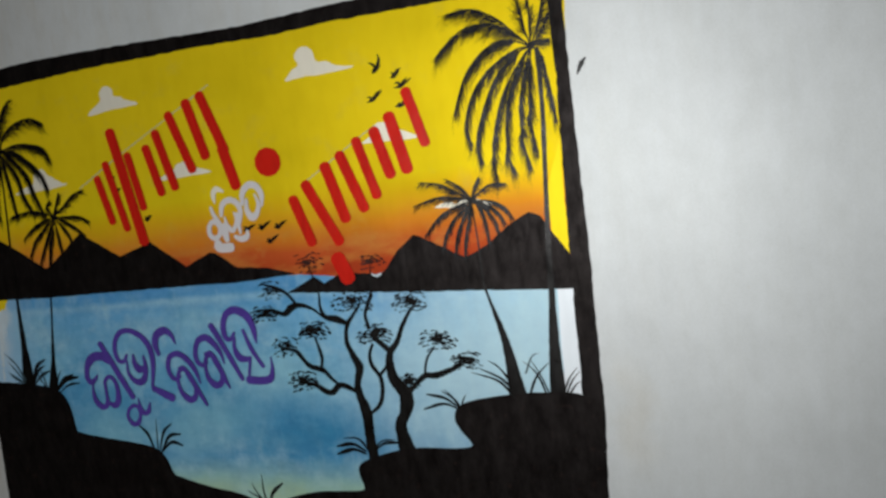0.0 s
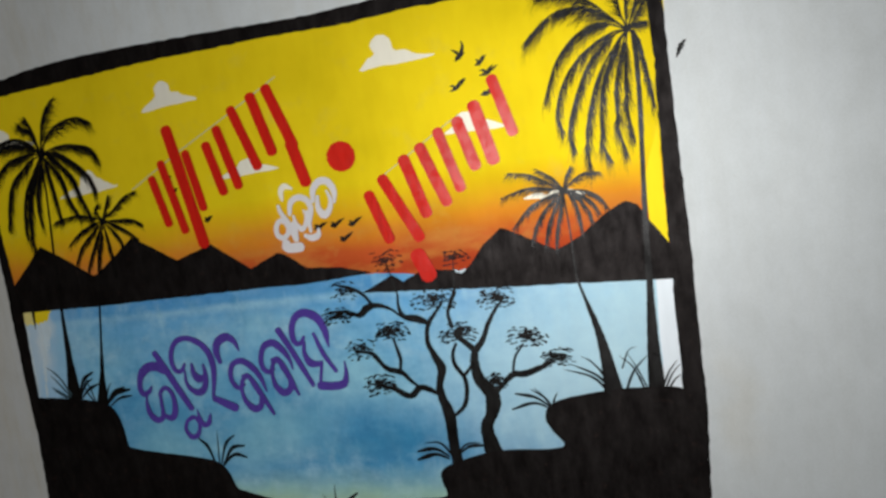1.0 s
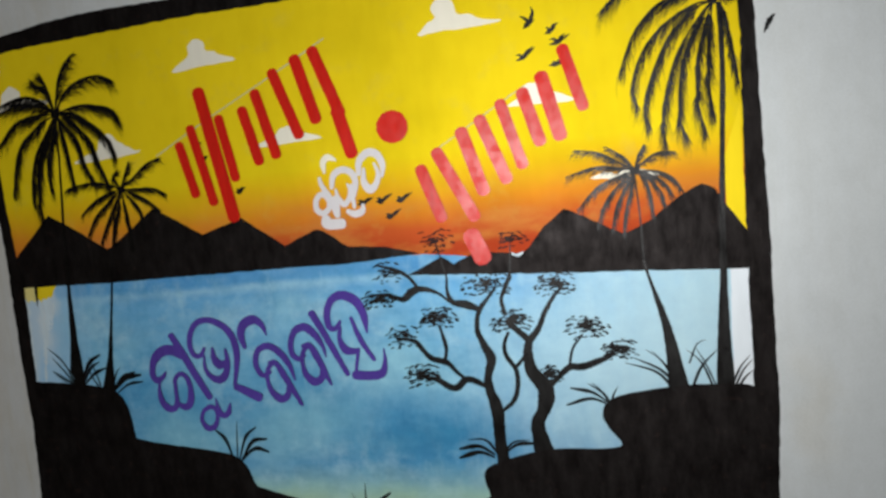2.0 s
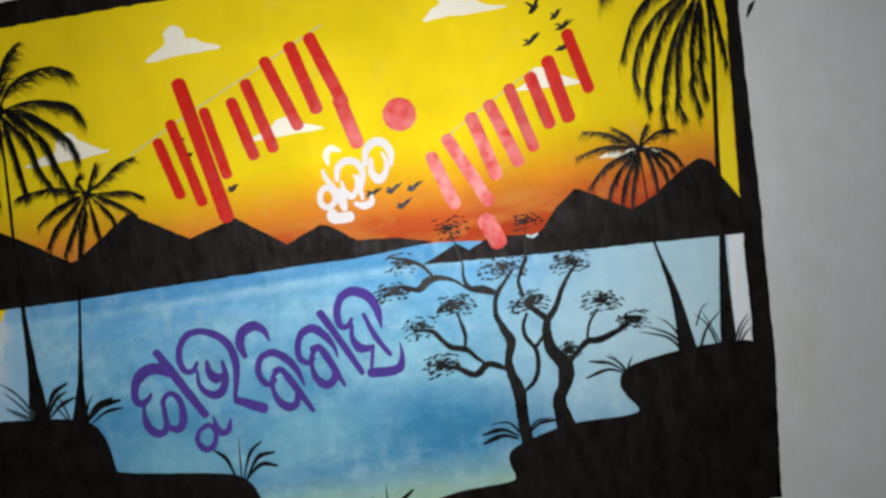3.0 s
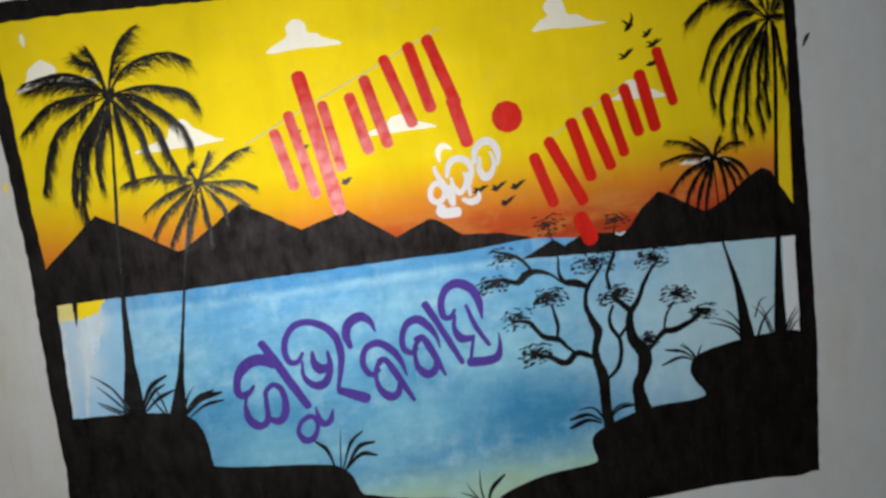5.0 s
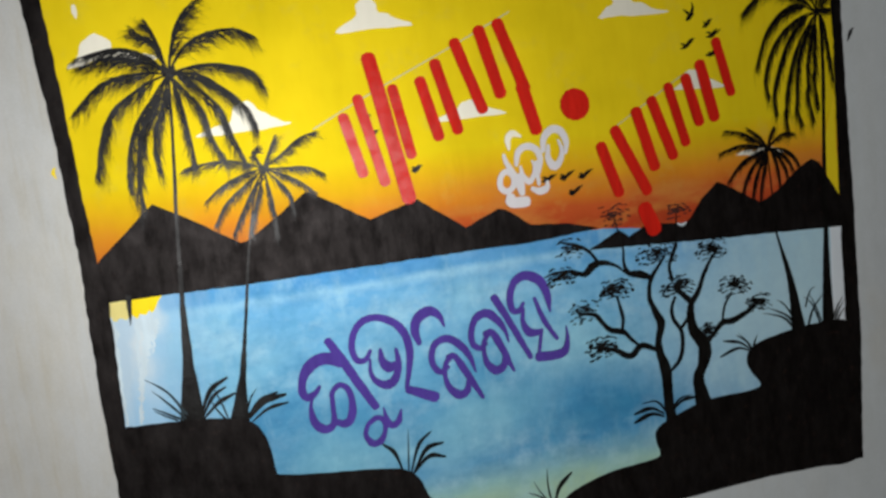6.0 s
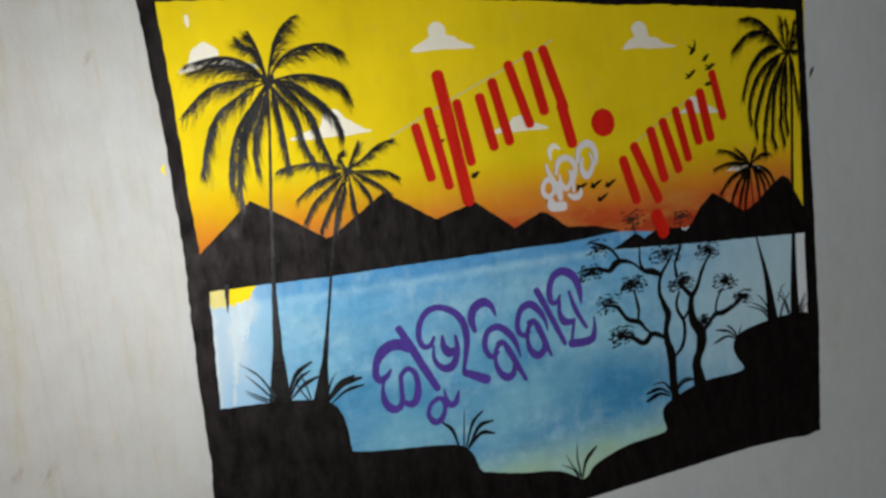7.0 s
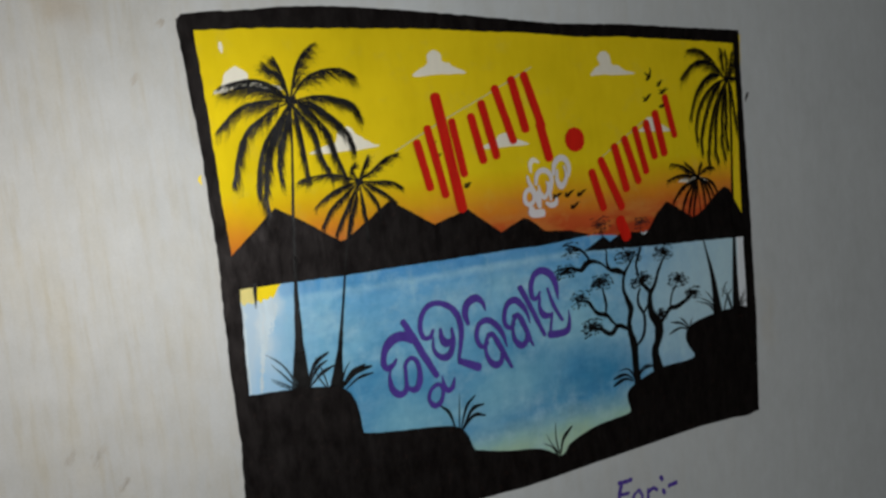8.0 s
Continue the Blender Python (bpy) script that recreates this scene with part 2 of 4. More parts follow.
def plain(name, colour, rough, size=6.0):
    mat, tree, shader = nodes_of(name)
    low, high = tuple(c * 0.85 for c in colour), tuple(min(1, c * 1.1) for c in colour)
    tree.links.new(ramp(tree, noise_out(tree, (1, 1, 1), size), [(0.3, low), (0.7, high)]), shader.inputs["Base Color"])
    shader.inputs["Roughness"].default_value = rough
    return mat


WALL = wall_paint()
SKY = sky_paint()
LAKE = lake_paint()
BLACK = paint("black_enamel", (0.0028, 0.0021, 0.0019), 0.35, 0.40, 0.14, relief=0.2, tone=(1.0, 0.89, 0.87), thin=(0.036, 0.018, 0.013))
INK = paint("black_brush_paint", (0.0036, 0.003, 0.0024), 0.3, 0.30, 0.17)
DRY = paint("thin_dry_brush_paint", (0.06, 0.016, 0.010), 0.3, 0.45, 0.15)
DRY_BLUE = paint("thin_grey_brush_paint", (0.035, 0.065, 0.08), 0.3, 0.45, 0.2)
RED = paint("red_enamel", (0.50, 0.014, 0.007), 0.2, relief=0.45, gloss=(0.75, 0.2))
PURPLE = paint("violet_enamel", (0.062, 0.036, 0.225), 0.25, relief=0.12, gloss=(0.1, 0.5))
WHITE = paint("white_enamel", (0.62, 0.60, 0.61), 0.08, relief=0.12, gloss=(0.2, 0.4))
CLOUD = paint("cloud_white_paint", (0.82, 0.79, 0.66), 0.08, relief=0.12, gloss=(0.1, 0.5))
YELLOW = paint("plain_yellow_paint", (0.86, 0.66, 0.02), 0.1, relief=0.12, gloss=(0.0, 0.5))
CREAM = paint("thin_pale_yellow_paint", (0.66, 0.58, 0.22), 0.15, relief=0.12, gloss=(0.0, 0.5))
MILK = paint("milky_half_dry_paint", (0.50, 0.60, 0.65), 0.25, relief=0.12, gloss=(0.0, 0.5))
PALE = paint("bare_pale_undercoat", (0.72, 0.78, 0.82), 0.1, relief=0.12, gloss=(0.1, 0.5))
CHALK = paint("blue_grey_guide_line", (0.42, 0.42, 0.30), 0.2, gloss=(0.0, 0.5))
GRIME = paint("dark_wall_grime", (0.37, 0.35, 0.31), 0.25, gloss=(0.0, 0.5))
# surfaces of the unseen hall, kept dark to hold down bounced light
CEMENT = plain("grey_cement_render", (0.24, 0.23, 0.21), 0.85, 2.0)
FLOOR = plain("dark_cement_floor", (0.13, 0.125, 0.115), 0.7)
CEILING = plain("bare_concrete_ceiling", (0.26, 0.25, 0.24), 0.85)
TIMBER = plain("painted_timber", (0.22, 0.13, 0.07), 0.5, 20.0)


# ---- mesh helpers ----
def link(name, bm, material, parent=None, label=""):
    data = bpy.data.meshes.new(name)
    bm.to_mesh(data)
    bm.free()
    data.materials.append(material)
    ob = new(name, data)
    ob.parent = parent
    return tagged(ob, label)


def part(name, bm, material, parent, label=""):
    return link(name, bm, material, parent, label)


def box(bm, x0, x1, y0, y1, z0, z1):
    m = Matrix.LocRotScale(((x0 + x1) / 2, (y0 + y1) / 2, (z0 + z1) / 2), None, (x1 - x0, y1 - y0, z1 - z0))
    bmesh.ops.create_cube(bm, size=1, matrix=m)
    return bm


LIFT = 0.00015  # thickness of one coat of paint


def spline(points, steps):
    """Catmull-Rom through the points."""
    p = [Vector(q) for q in points]
    if len(p) == 2:
        return [p[0].lerp(p[1], i / steps) for i in range(steps + 1)]
    p = [2 * p[0] - p[1]] + p + [2 * p[-1] - p[-2]]
    out = []
    for a, b, c, d in zip(p, p[1:], p[2:], p[3:]):
        for i in range(steps):
            t = i / steps
            out.append(0.5 * (2 * b + (c - a) * t + (2 * a - 5 * b + 4 * c - d) * t * t + (3 * b - a - 3 * c + d) * t ** 3))
    return out + [p[-2]]


def width_at(widths, f):
    if not isinstance(widths, (tuple, list)):
        return widths
    f *= len(widths) - 1
    i = min(int(f), len(widths) - 2)
    return widths[i] + (widths[i + 1] - widths[i]) * (f - i)


def ribbon(bm, points, widths, layer, steps=6, wander=0.0006, round_ends=True):
    """One pull of the brush on the wall: widths in millimetres along it, climbing a hair so that it can cross itself."""
    line = spline(points, steps)
    n = len(line)
    rows = []
    total = sum((b - a).length for a, b in zip(line, line[1:])) or 1e-6
    run = 0.0
    for i, q in enumerate(line):
        way = (line[min(i + 1, n - 1)] - line[max(i - 1, 0)]).normalized()
        side = Vector((-way.y, way.x))
        if i:
            run += (q - line[i - 1]).length
        half = width_at(widths, run / total) * 0.0005
        y = -(layer + 0.7 * run / total) * LIFT
        shake = [random.uniform(-wander, wander) * min(1, half / 0.004) for _ in range(2)]
        a, b = q + side * (half + shake[0]), q - side * (half + shake[1])
        rows.append((a, b, y, way, half))
    cap0, cap1 = [], []
    verts = [(bm.verts.new((a.x, y, a.y)), bm.verts.new((b.x, y, b.y))) for a, b, y, way, half in rows]
    for (a, b), (c, d) in zip(verts, verts[1:]):
        bm.faces.new((a, b, d, c))
    if round_ends:
        for (a, b), row, sign in ((verts[0], rows[0], -1), (verts[-1], rows[-1], 1)):
            y, way, half = row[2], row[3], row[4]
            if half < 0.0012:
                continue
            mid, side = (row[0] + row[1]) / 2, Vector((-row[3].y, row[3].x))
            arc = []
            for k in (1, 2, 3):
                an = math.pi * k / 4
                q = mid + side * half * math.cos(an) + sign * way * half * 0.7 * math.sin(an)
                arc.append(bm.verts.new((q.x, y, q.y)))
            bm.faces.new([a, *arc, b] if sign < 0 else [b, *reversed(arc), a])
    return bm


def hair(bm, x, z, dx, dz, width, layer):
    """A single bristle mark: a thin tapering sliver."""
    side = Vector((-dz, dx)).normalized() * width * 0.0005
    y = -layer * LIFT
    bend = 0.12 * random.uniform(-1, 1)
    mx, mz = x + dx * 0.5 - dz * bend, z + dz * 0.5 + dx * bend
    v = [bm.verts.new((px, y, pz)) for px, pz in ((x + side.x, z + side.y), (x - side.x, z - side.y),
                                                  (mx - side.x * 0.8, mz - side.y * 0.8), (x + dx, z + dz), (mx + side.x * 0.8, mz + side.y * 0.8))]
    bm.faces.new(v)


def blot(points, layer, rough=0.0008, smooth=0, closed_steps=4):
    """A flat painted area with a hand-drawn, slightly ragged edge. smooth rounds its outline."""
    bm = bmesh.new()
    p = [Vector(q) for q in points]
    outline = []
    n = len(p)
    for i in range(n):
        a, b, c, d = p[i - 1], p[i], p[(i + 1) % n], p[(i + 2) % n]
        steps = max(2, int((c - b).length / 0.012)) if not smooth else smooth
        for k in range(steps):
            t = k / steps
            q = 0.5 * (2 * b + (c - a) * t + (2 * a - 5 * b + 4 * c - d) * t * t + (3 * b - a - 3 * c + d) * t ** 3) if smooth else b.lerp(c, t)
            outline.append(q + Vector((random.uniform(-rough, rough), random.uniform(-rough, rough))))
    verts = [bm.verts.new((q.x, -layer * LIFT, q.y)) for q in outline]
    face = bm.faces.new(verts)
    face.normal_update()
    bmesh.ops.triangulate(bm, faces=[face], ngon_method="EAR_CLIP")
    bmesh.ops.recalc_face_normals(bm, faces=bm.faces)
    if sum(f.normal.y for f in bm.faces) > 0:
        bmesh.ops.reverse_faces(bm, faces=bm.faces)
    return bm


def disc(x, z, r, layer, rough=0.0008):
    return blot([(x + r * math.cos(a), z + r * math.sin(a)) for a in np.linspace(0, 2 * math.pi, 16, endpoint=False)], layer, rough, 3)


# ---- the room ----
# only wall_north is seen; the added hall gives the lamp distance
def build_room():
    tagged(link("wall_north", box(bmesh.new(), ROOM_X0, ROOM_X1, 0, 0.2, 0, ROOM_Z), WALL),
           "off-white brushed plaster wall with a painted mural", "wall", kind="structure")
    tagged(link("wall_west", box(bmesh.new(), ROOM_X0 - 0.2, ROOM_X0, ROOM_Y0, 0.2, 0, ROOM_Z), CEMENT), "unseen added side wall of dark grey cement", "wall", kind="structure")
    tagged(link("wall_east", box(bmesh.new(), ROOM_X1, ROOM_X1 + 0.2, ROOM_Y0, 0.2, 0, ROOM_Z), CEMENT), "unseen added side wall of dark grey cement", "wall", kind="structure")
    # unseen end wall, opened only to hold the lamp
    bm = bmesh.new()
    x0, x1, z0, z1 = LAMP_X - LAMP_W / 2, LAMP_X + LAMP_W / 2, LAMP_Z - LAMP_H / 2, LAMP_Z + LAMP_H / 2
    for a, b, c, d in ((ROOM_X0 - 0.2, x0, 0, ROOM_Z), (x1, ROOM_X1 + 0.2, 0, ROOM_Z), (x0, x1, 0, z0), (x0, x1, z1, ROOM_Z)):
        box(bm, a, b, ROOM_Y0 - 0.2, ROOM_Y0, c, d)
    tagged(link("wall_south", bm, CEMENT), "unseen added end wall of grey cement with a lamp opening", "wall", kind="structure")
    tagged(link("floor", box(bmesh.new(), ROOM_X0 - 0.2, ROOM_X1 + 0.2, ROOM_Y0 - 0.2, 0.2, -0.1, 0), FLOOR), "unseen dark grey cement floor", "floor", kind="structure")
    tagged(link("ceiling", box(bmesh.new(), ROOM_X0 - 0.2, ROOM_X1 + 0.2, ROOM_Y0 - 0.2, 0.2, ROOM_Z, ROOM_Z + 0.1), CEILING), "unseen bare concrete ceiling", "ceiling", kind="structure")
    # made-up frame round the lamp's opening, out of view
    window = tagged(new("lamp_opening_1"), "made-up timber frame round the lamp opening in the end wall", "window", kind="structure")
    window.location = (LAMP_X, ROOM_Y0, z0)
    w, h = LAMP_W / 2, LAMP_H
    for name, dims in (("frame_jamb", (-w, -w + 0.05, 0, h)), ("frame_jamb", (w - 0.05, w, 0, h)), ("frame_sill", (-w + 0.05, w - 0.05, 0, 0.05)), ("frame_head", (-w + 0.05, w - 0.05, h - 0.05, h))):
        part(name, box(bmesh.new(), dims[0], dims[1], -0.04, 0.02, dims[2], dims[3]), TIMBER, window)


build_room()


# ---- the mural ----
mural = tagged(new("mural"), "hand-painted sunset lake mural with black border on plaster wall", "mural")

part("sky", blot([(-0.022, 1.845), (1.547, 1.842), (1.501, 1.238), (1.226, 1.250), (0.646, 1.288), (-0.023, 1.321)], 1), SKY, mural, "yellow sky fading to orange over the hills")
part("lake", blot([(-0.019, 1.345), (0.216, 1.340), (0.652, 1.334), (0.800, 1.328), (0.915, 1.325), (1.000, 1.314), (1.060, 1.313), (1.144, 1.300), (1.504, 1.265), (1.486, 0.730), (0.759, 0.750), (0.486, 0.790), (0.155, 0.861), (-0.015, 0.910)], 2), LAKE, mural, "mottled pale blue lake with greenish shallows")
part("sky_strip", blot([(1.469, 1.441), (1.503, 1.531), (1.502, 1.468), (1.499, 1.308), (1.493, 1.309), (1.470, 1.363)], 3), YELLOW, mural, "plain yellow strip of sky")
part("unpainted_strip", blot([(1.468, 1.257), (1.498, 1.254), (1.493, 1.034), (1.459, 1.036), (1.462, 1.146)], 3), PALE, mural, "bare whitish undercoat")
part("yellow_drip", blot([(0.004, 1.336), (0.034, 1.335), (0.033, 1.306), (0.030, 1.301), (0.022, 1.303), (0.012, 1.299), (0.008, 1.308), (0.002, 1.312)], 4, 0.002), CREAM, mural, "pale yellow paint run over the lake")
part("yellow_drip", blot([(0.034, 1.335), (0.092, 1.335), (0.082, 1.321), (0.077, 1.314), (0.070, 1.305), (0.064, 1.309), (0.058, 1.303), (0.051, 1.306), (0.046, 1.300), (0.040, 1.304)], 4, 0.0015), YELLOW, mural, "yellow paint run down over the lake")
for streak, widths in (([(0.060, 1.300), (0.055, 1.262), (0.043, 1.220), (0.031, 1.170), (0.024, 1.122)], (22, 13, 8, 7, 4)), ([(0.074, 1.292), (0.066, 1.262), (0.060, 1.236)], (9, 7, 1)), ([(0.046, 1.296), (0.036, 1.240), (0.034, 1.205)], (10, 6, 1)), ([(0.007, 1.296), (0.004, 1.210), (0.002, 1.124)], (12, 5, 3))):
    part("pale_streak", ribbon(bmesh.new(), streak, widths, 3, 10, 0.0035), MILK, mural, "milky half-dry streak")
part("black_drip", ribbon(bmesh.new(), [(0.038, 1.338), (0.036, 1.320), (0.035, 1.304), (0.033, 1.290)], (9, 8, 5, 1), 6.5, 6), INK, mural, "thin run of black paint")


def paint_cloud(points):
    part("cloud", blot(points, 3, 0.0012, 3), CLOUD, mural, "small flat-bottomed white cloud")


paint_cloud([(0.441, 1.739), (0.459, 1.754), (0.480, 1.765), (0.483, 1.785), (0.501, 1.796), (0.518, 1.789), (0.522, 1.770), (0.539, 1.767), (0.549, 1.758), (0.583, 1.745), (0.538, 1.743), (0.481, 1.740)])
paint_cloud([(0.954, 1.733), (0.976, 1.752), (0.990, 1.760), (0.984, 1.776), (0.996, 1.791), (1.016, 1.792), (1.028, 1.776), (1.031, 1.760), (1.053, 1.756), (1.075, 1.744), (1.114, 1.735), (1.048, 1.733), (0.986, 1.734)])
paint_cloud([(0.006, 1.715), (0.025, 1.732), (0.034, 1.753), (0.056, 1.765), (0.077, 1.751), (0.078, 1.736), (0.111, 1.731), (0.145, 1.720), (0.109, 1.716), (0.058, 1.724), (0.022, 1.714)])
paint_cloud([(0.182, 1.585), (0.212, 1.599), (0.243, 1.606), (0.252, 1.630), (0.275, 1.638), (0.290, 1.622), (0.301, 1.614), (0.325, 1.599), (0.342, 1.593), (0.308, 1.588), (0.249, 1.586)])
paint_cloud([(0.593, 1.569), (0.639, 1.585), (0.657, 1.599), (0.680, 1.601), (0.694, 1.589), (0.742, 1.571), (0.692, 1.569)])
paint_cloud([(1.107, 1.581), (1.126, 1.593), (1.140, 1.614), (1.161, 1.617), (1.175, 1.602), (1.204, 1.592), (1.227, 1.576), (1.166, 1.578)])
paint_cloud([(1.241, 1.434), (1.273, 1.441), (1.289, 1.436), (1.312, 1.443), (1.361, 1.432), (1.357, 1.426), (1.311, 1.432), (1.277, 1.429)])

part("pale_smear", ribbon(bmesh.new(), [(0.032, 1.810), (0.032, 1.803), (0.033, 1.790)], (6, 8, 2), 3), CLOUD, mural, "pale dripped smear of white paint")

# hills
part("hill_range", blot([(-0.019, 1.384), (0.000, 1.400), (0.097, 1.484), (0.134, 1.463), (0.229, 1.400), (0.243, 1.403), (0.347, 1.471), (0.358, 1.470), (0.456, 1.408), (0.547, 1.433), (0.634, 1.368), (0.701, 1.394), (0.718, 1.390), (0.766, 1.354), (0.812, 1.350), (0.843, 1.346), (0.908, 1.327), (0.850, 1.324), (0.760, 1.320), (0.640, 1.323), (0.420, 1.325), (0.220, 1.327), (0.086, 1.331), (0.000, 1.333), (-0.025, 1.338)], 6), BLACK, mural, "flat black silhouette of a hill range")
part("hill_range", blot([(0.879, 1.287), (0.950, 1.317), (0.973, 1.301), (1.019, 1.321), (1.105, 1.309), (1.119, 1.320), (1.149, 1.355), (1.188, 1.383), (1.204, 1.378), (1.292, 1.327), (1.343, 1.350), (1.394, 1.387), (1.430, 1.404), (1.451, 1.393), (1.500, 1.313), (1.511, 1.292), (1.507, 1.246), (1.318, 1.258), (1.193, 1.265), (1.011, 1.278)], 6), BLACK, mural, "flat black silhouette of a hill range")
part("shore_light", blot([(1.084, 1.313), (1.094, 1.309), (1.107, 1.313), (1.108, 1.309), (1.098, 1.304), (1.086, 1.307)], 7), MILK, mural, "pale gap above the shore")

# border, four pulls of a wide brush
part("border_top", blot([(-0.044, 1.851), (-0.034, 1.864), (0.088, 1.874), (0.180, 1.883), (0.273, 1.887), (0.433, 1.882), (0.631, 1.874), (0.772, 1.865), (0.887, 1.861), (1.078, 1.864), (1.246, 1.860), (1.536, 1.855), (1.524, 1.816), (1.379, 1.822), (1.075, 1.831), (0.935, 1.829), (0.784, 1.836), (0.623, 1.840), (0.482, 1.843), (0.282, 1.841), (0.120, 1.839), (-0.018, 1.833)], 7, 0.0012), BLACK, mural, "wide uneven black border")
part("border_side", blot([(-0.044, 1.851), (-0.015, 1.833), (-0.010, 1.730), (-0.007, 1.624), (-0.004, 1.505), (0.000, 1.400), (0.007, 1.333), (0.004, 1.249), (-0.002, 1.121), (-0.004, 1.023), (-0.004, 0.932)] + [(0.01, 0.79), (-0.045, 0.783)] + [(-0.030, 1.030), (-0.031, 1.144), (-0.030, 1.256), (-0.028, 1.335), (-0.025, 1.387), (-0.028, 1.497), (-0.030, 1.615), (-0.035, 1.699)], 8, 0.0012), BLACK, mural, "wide uneven black border")
part("border_side", blot([(1.511, 1.842), (1.540, 1.855), (1.536, 1.612), (1.536, 1.450), (1.537, 1.300), (1.533, 1.150), (1.532, 1.002), (1.524, 0.880), (1.512, 0.708), (1.458, 0.711), (1.491, 1.020), (1.497, 1.250), (1.499, 1.330), (1.505, 1.500), (1.512, 1.650), (1.511, 1.750)], 8, 0.0012), BLACK, mural, "wide uneven black border")

# banks and the black foreground that runs into the lower border
BANK_WEST = [(-0.012, 1.110), (0.020, 1.119), (0.087, 1.113), (0.135, 1.107), (0.184, 1.095), (0.205, 1.081), (0.218, 1.057), (0.224, 1.028), (0.227, 0.993), (0.235, 0.981), (0.302, 0.967), (0.358, 0.958), (0.438, 0.943), (0.467, 0.929), (0.484, 0.907), (0.496, 0.873), (0.514, 0.863)]
BANK_MIDDLE = [(0.593, 0.839), (0.677, 0.821), (0.720, 0.800), (0.745, 0.784), (0.761, 0.788), (0.779, 0.805), (0.828, 0.820), (0.892, 0.830), (0.956, 0.831), (0.992, 0.836), (0.987, 0.866), (0.987, 0.886), (1.007, 0.902), (1.079, 0.923), (1.137, 0.930)]
BANK_EAST = [(1.249, 0.930), (1.232, 0.967), (1.223, 0.993), (1.233, 1.016), (1.267, 1.030), (1.345, 1.040), (1.419, 1.042), (1.495, 1.033), (1.516, 0.985), (1.512, 0.860), (1.504, 0.716)]
BANK_FOOT = [(1.377, 0.716), (1.260, 0.725), (1.121, 0.728), (0.978, 0.731), (0.794, 0.734), (0.640, 0.737), (0.500, 0.748)] + [(0.25, 0.768), (0.0, 0.776), (-0.026, 0.84), (-0.022, 1.0)]
part("foreground_bank", blot(BANK_WEST + BANK_MIDDLE + BANK_EAST + BANK_FOOT, 10, 0.0005, 6), BLACK, mural, "flat black silhouette of the lake banks")


# ---- painted palms ----
def frond(parent, points, leaf, layer, thick=9, hang=0.6, count=150, name="frond"):
    """A drooping palm frond: a brushed rib and bristle marks that trail outward and down from it; leaf in millimetres."""
    bm = bmesh.new()
    line = spline(points, 12)
    n = len(line)
    short = sum((b - a).length for a, b in zip(line, line[1:])) / 0.22
    ribbon(bm, points, (3, thick * 0.45, thick * 0.62, thick * 0.42, 0.8), layer, 6, 0.0006)
    for _ in range(int(count * min(1.3, max(0.35, short)))):
        f = random.uniform(0.10, 1.0) ** 0.8
        i = min(int(f * (n - 1)), n - 2)
        q, way = line[i], (line[i + 1] - line[i]).normalized()
        side = Vector((-way.y, way.x))
        if side.y > 0:
            side = -side
        lean = way * random.uniform(0.6, 1.1) + Vector((0, -1)) * hang * random.uniform(0.1, 1.0) + side * random.uniform(-0.12, 0.35)
        body = math.sin(math.pi * min(1.0, 0.12 + 0.8 * f))
        reach = lean.normalized() * leaf * 0.001 * min(1.0, 0.35 + 0.65 * short) * random.uniform(0.4, 1.0) * (0.45 + 0.55 * body)
        off = side * random.uniform(-0.25, 0.75) * thick * 0.0007 * body
        hair(bm, q.x + off.x, q.y + off.y, reach.x, reach.y, random.uniform(0.7, 1.8), layer + random.uniform(0.8, 2.4))
    # the half-dry skirt that hangs from the rib
    for _ in range(int(count * 0.9 * min(1.3, max(0.35, short)))):
        f = random.uniform(0.2, 1.0)
        i = min(int(f * (n - 1)), n - 2)
        q, way = line[i], (line[i + 1] - line[i]).normalized()
        side = Vector((-way.y, way.x))
        if side.y > 0:
            side = -side
        lean = way * random.uniform(0.5, 1.0) + Vector((0, -1)) * random.uniform(0.2, 1.0) + side * random.uniform(0.1, 0.5)
        reach = lean.normalized() * leaf * 0.001 * min(1.0, 0.35 + 0.65 * short) * random.uniform(0.5, 1.15)
        hair(bm, q.x + side.x * 0.002, q.y + side.y * 0.002, reach.x, reach.y, random.uniform(0.35, 0.8), layer + random.uniform(0.8, 2.4))
    return part(name, bm, INK, parent)


def palm(trunk, widths, crown, fronds, layer, leaf, thick, label):
    tree = part("painted_palm", ribbon(bmesh.new(), trunk, widths, 8.8, 8), INK, mural, label)
    part("crown_heart", blot([(crown[0] + r * math.cos(a), crown[1] + r * 1.1 * math.sin(a)) for a, r in
                              ((k * 0.7, thick * 0.001 * (1.0 + 0.35 * math.sin(k * 2.3))) for k in range(9))], layer + 3, 0.0012, 2), INK, tree)
    for k, points in enumerate(fronds):
        frond(tree, [crown] + points, leaf, layer + 1 + 0.3 * (k % 4), thick)
    return tree


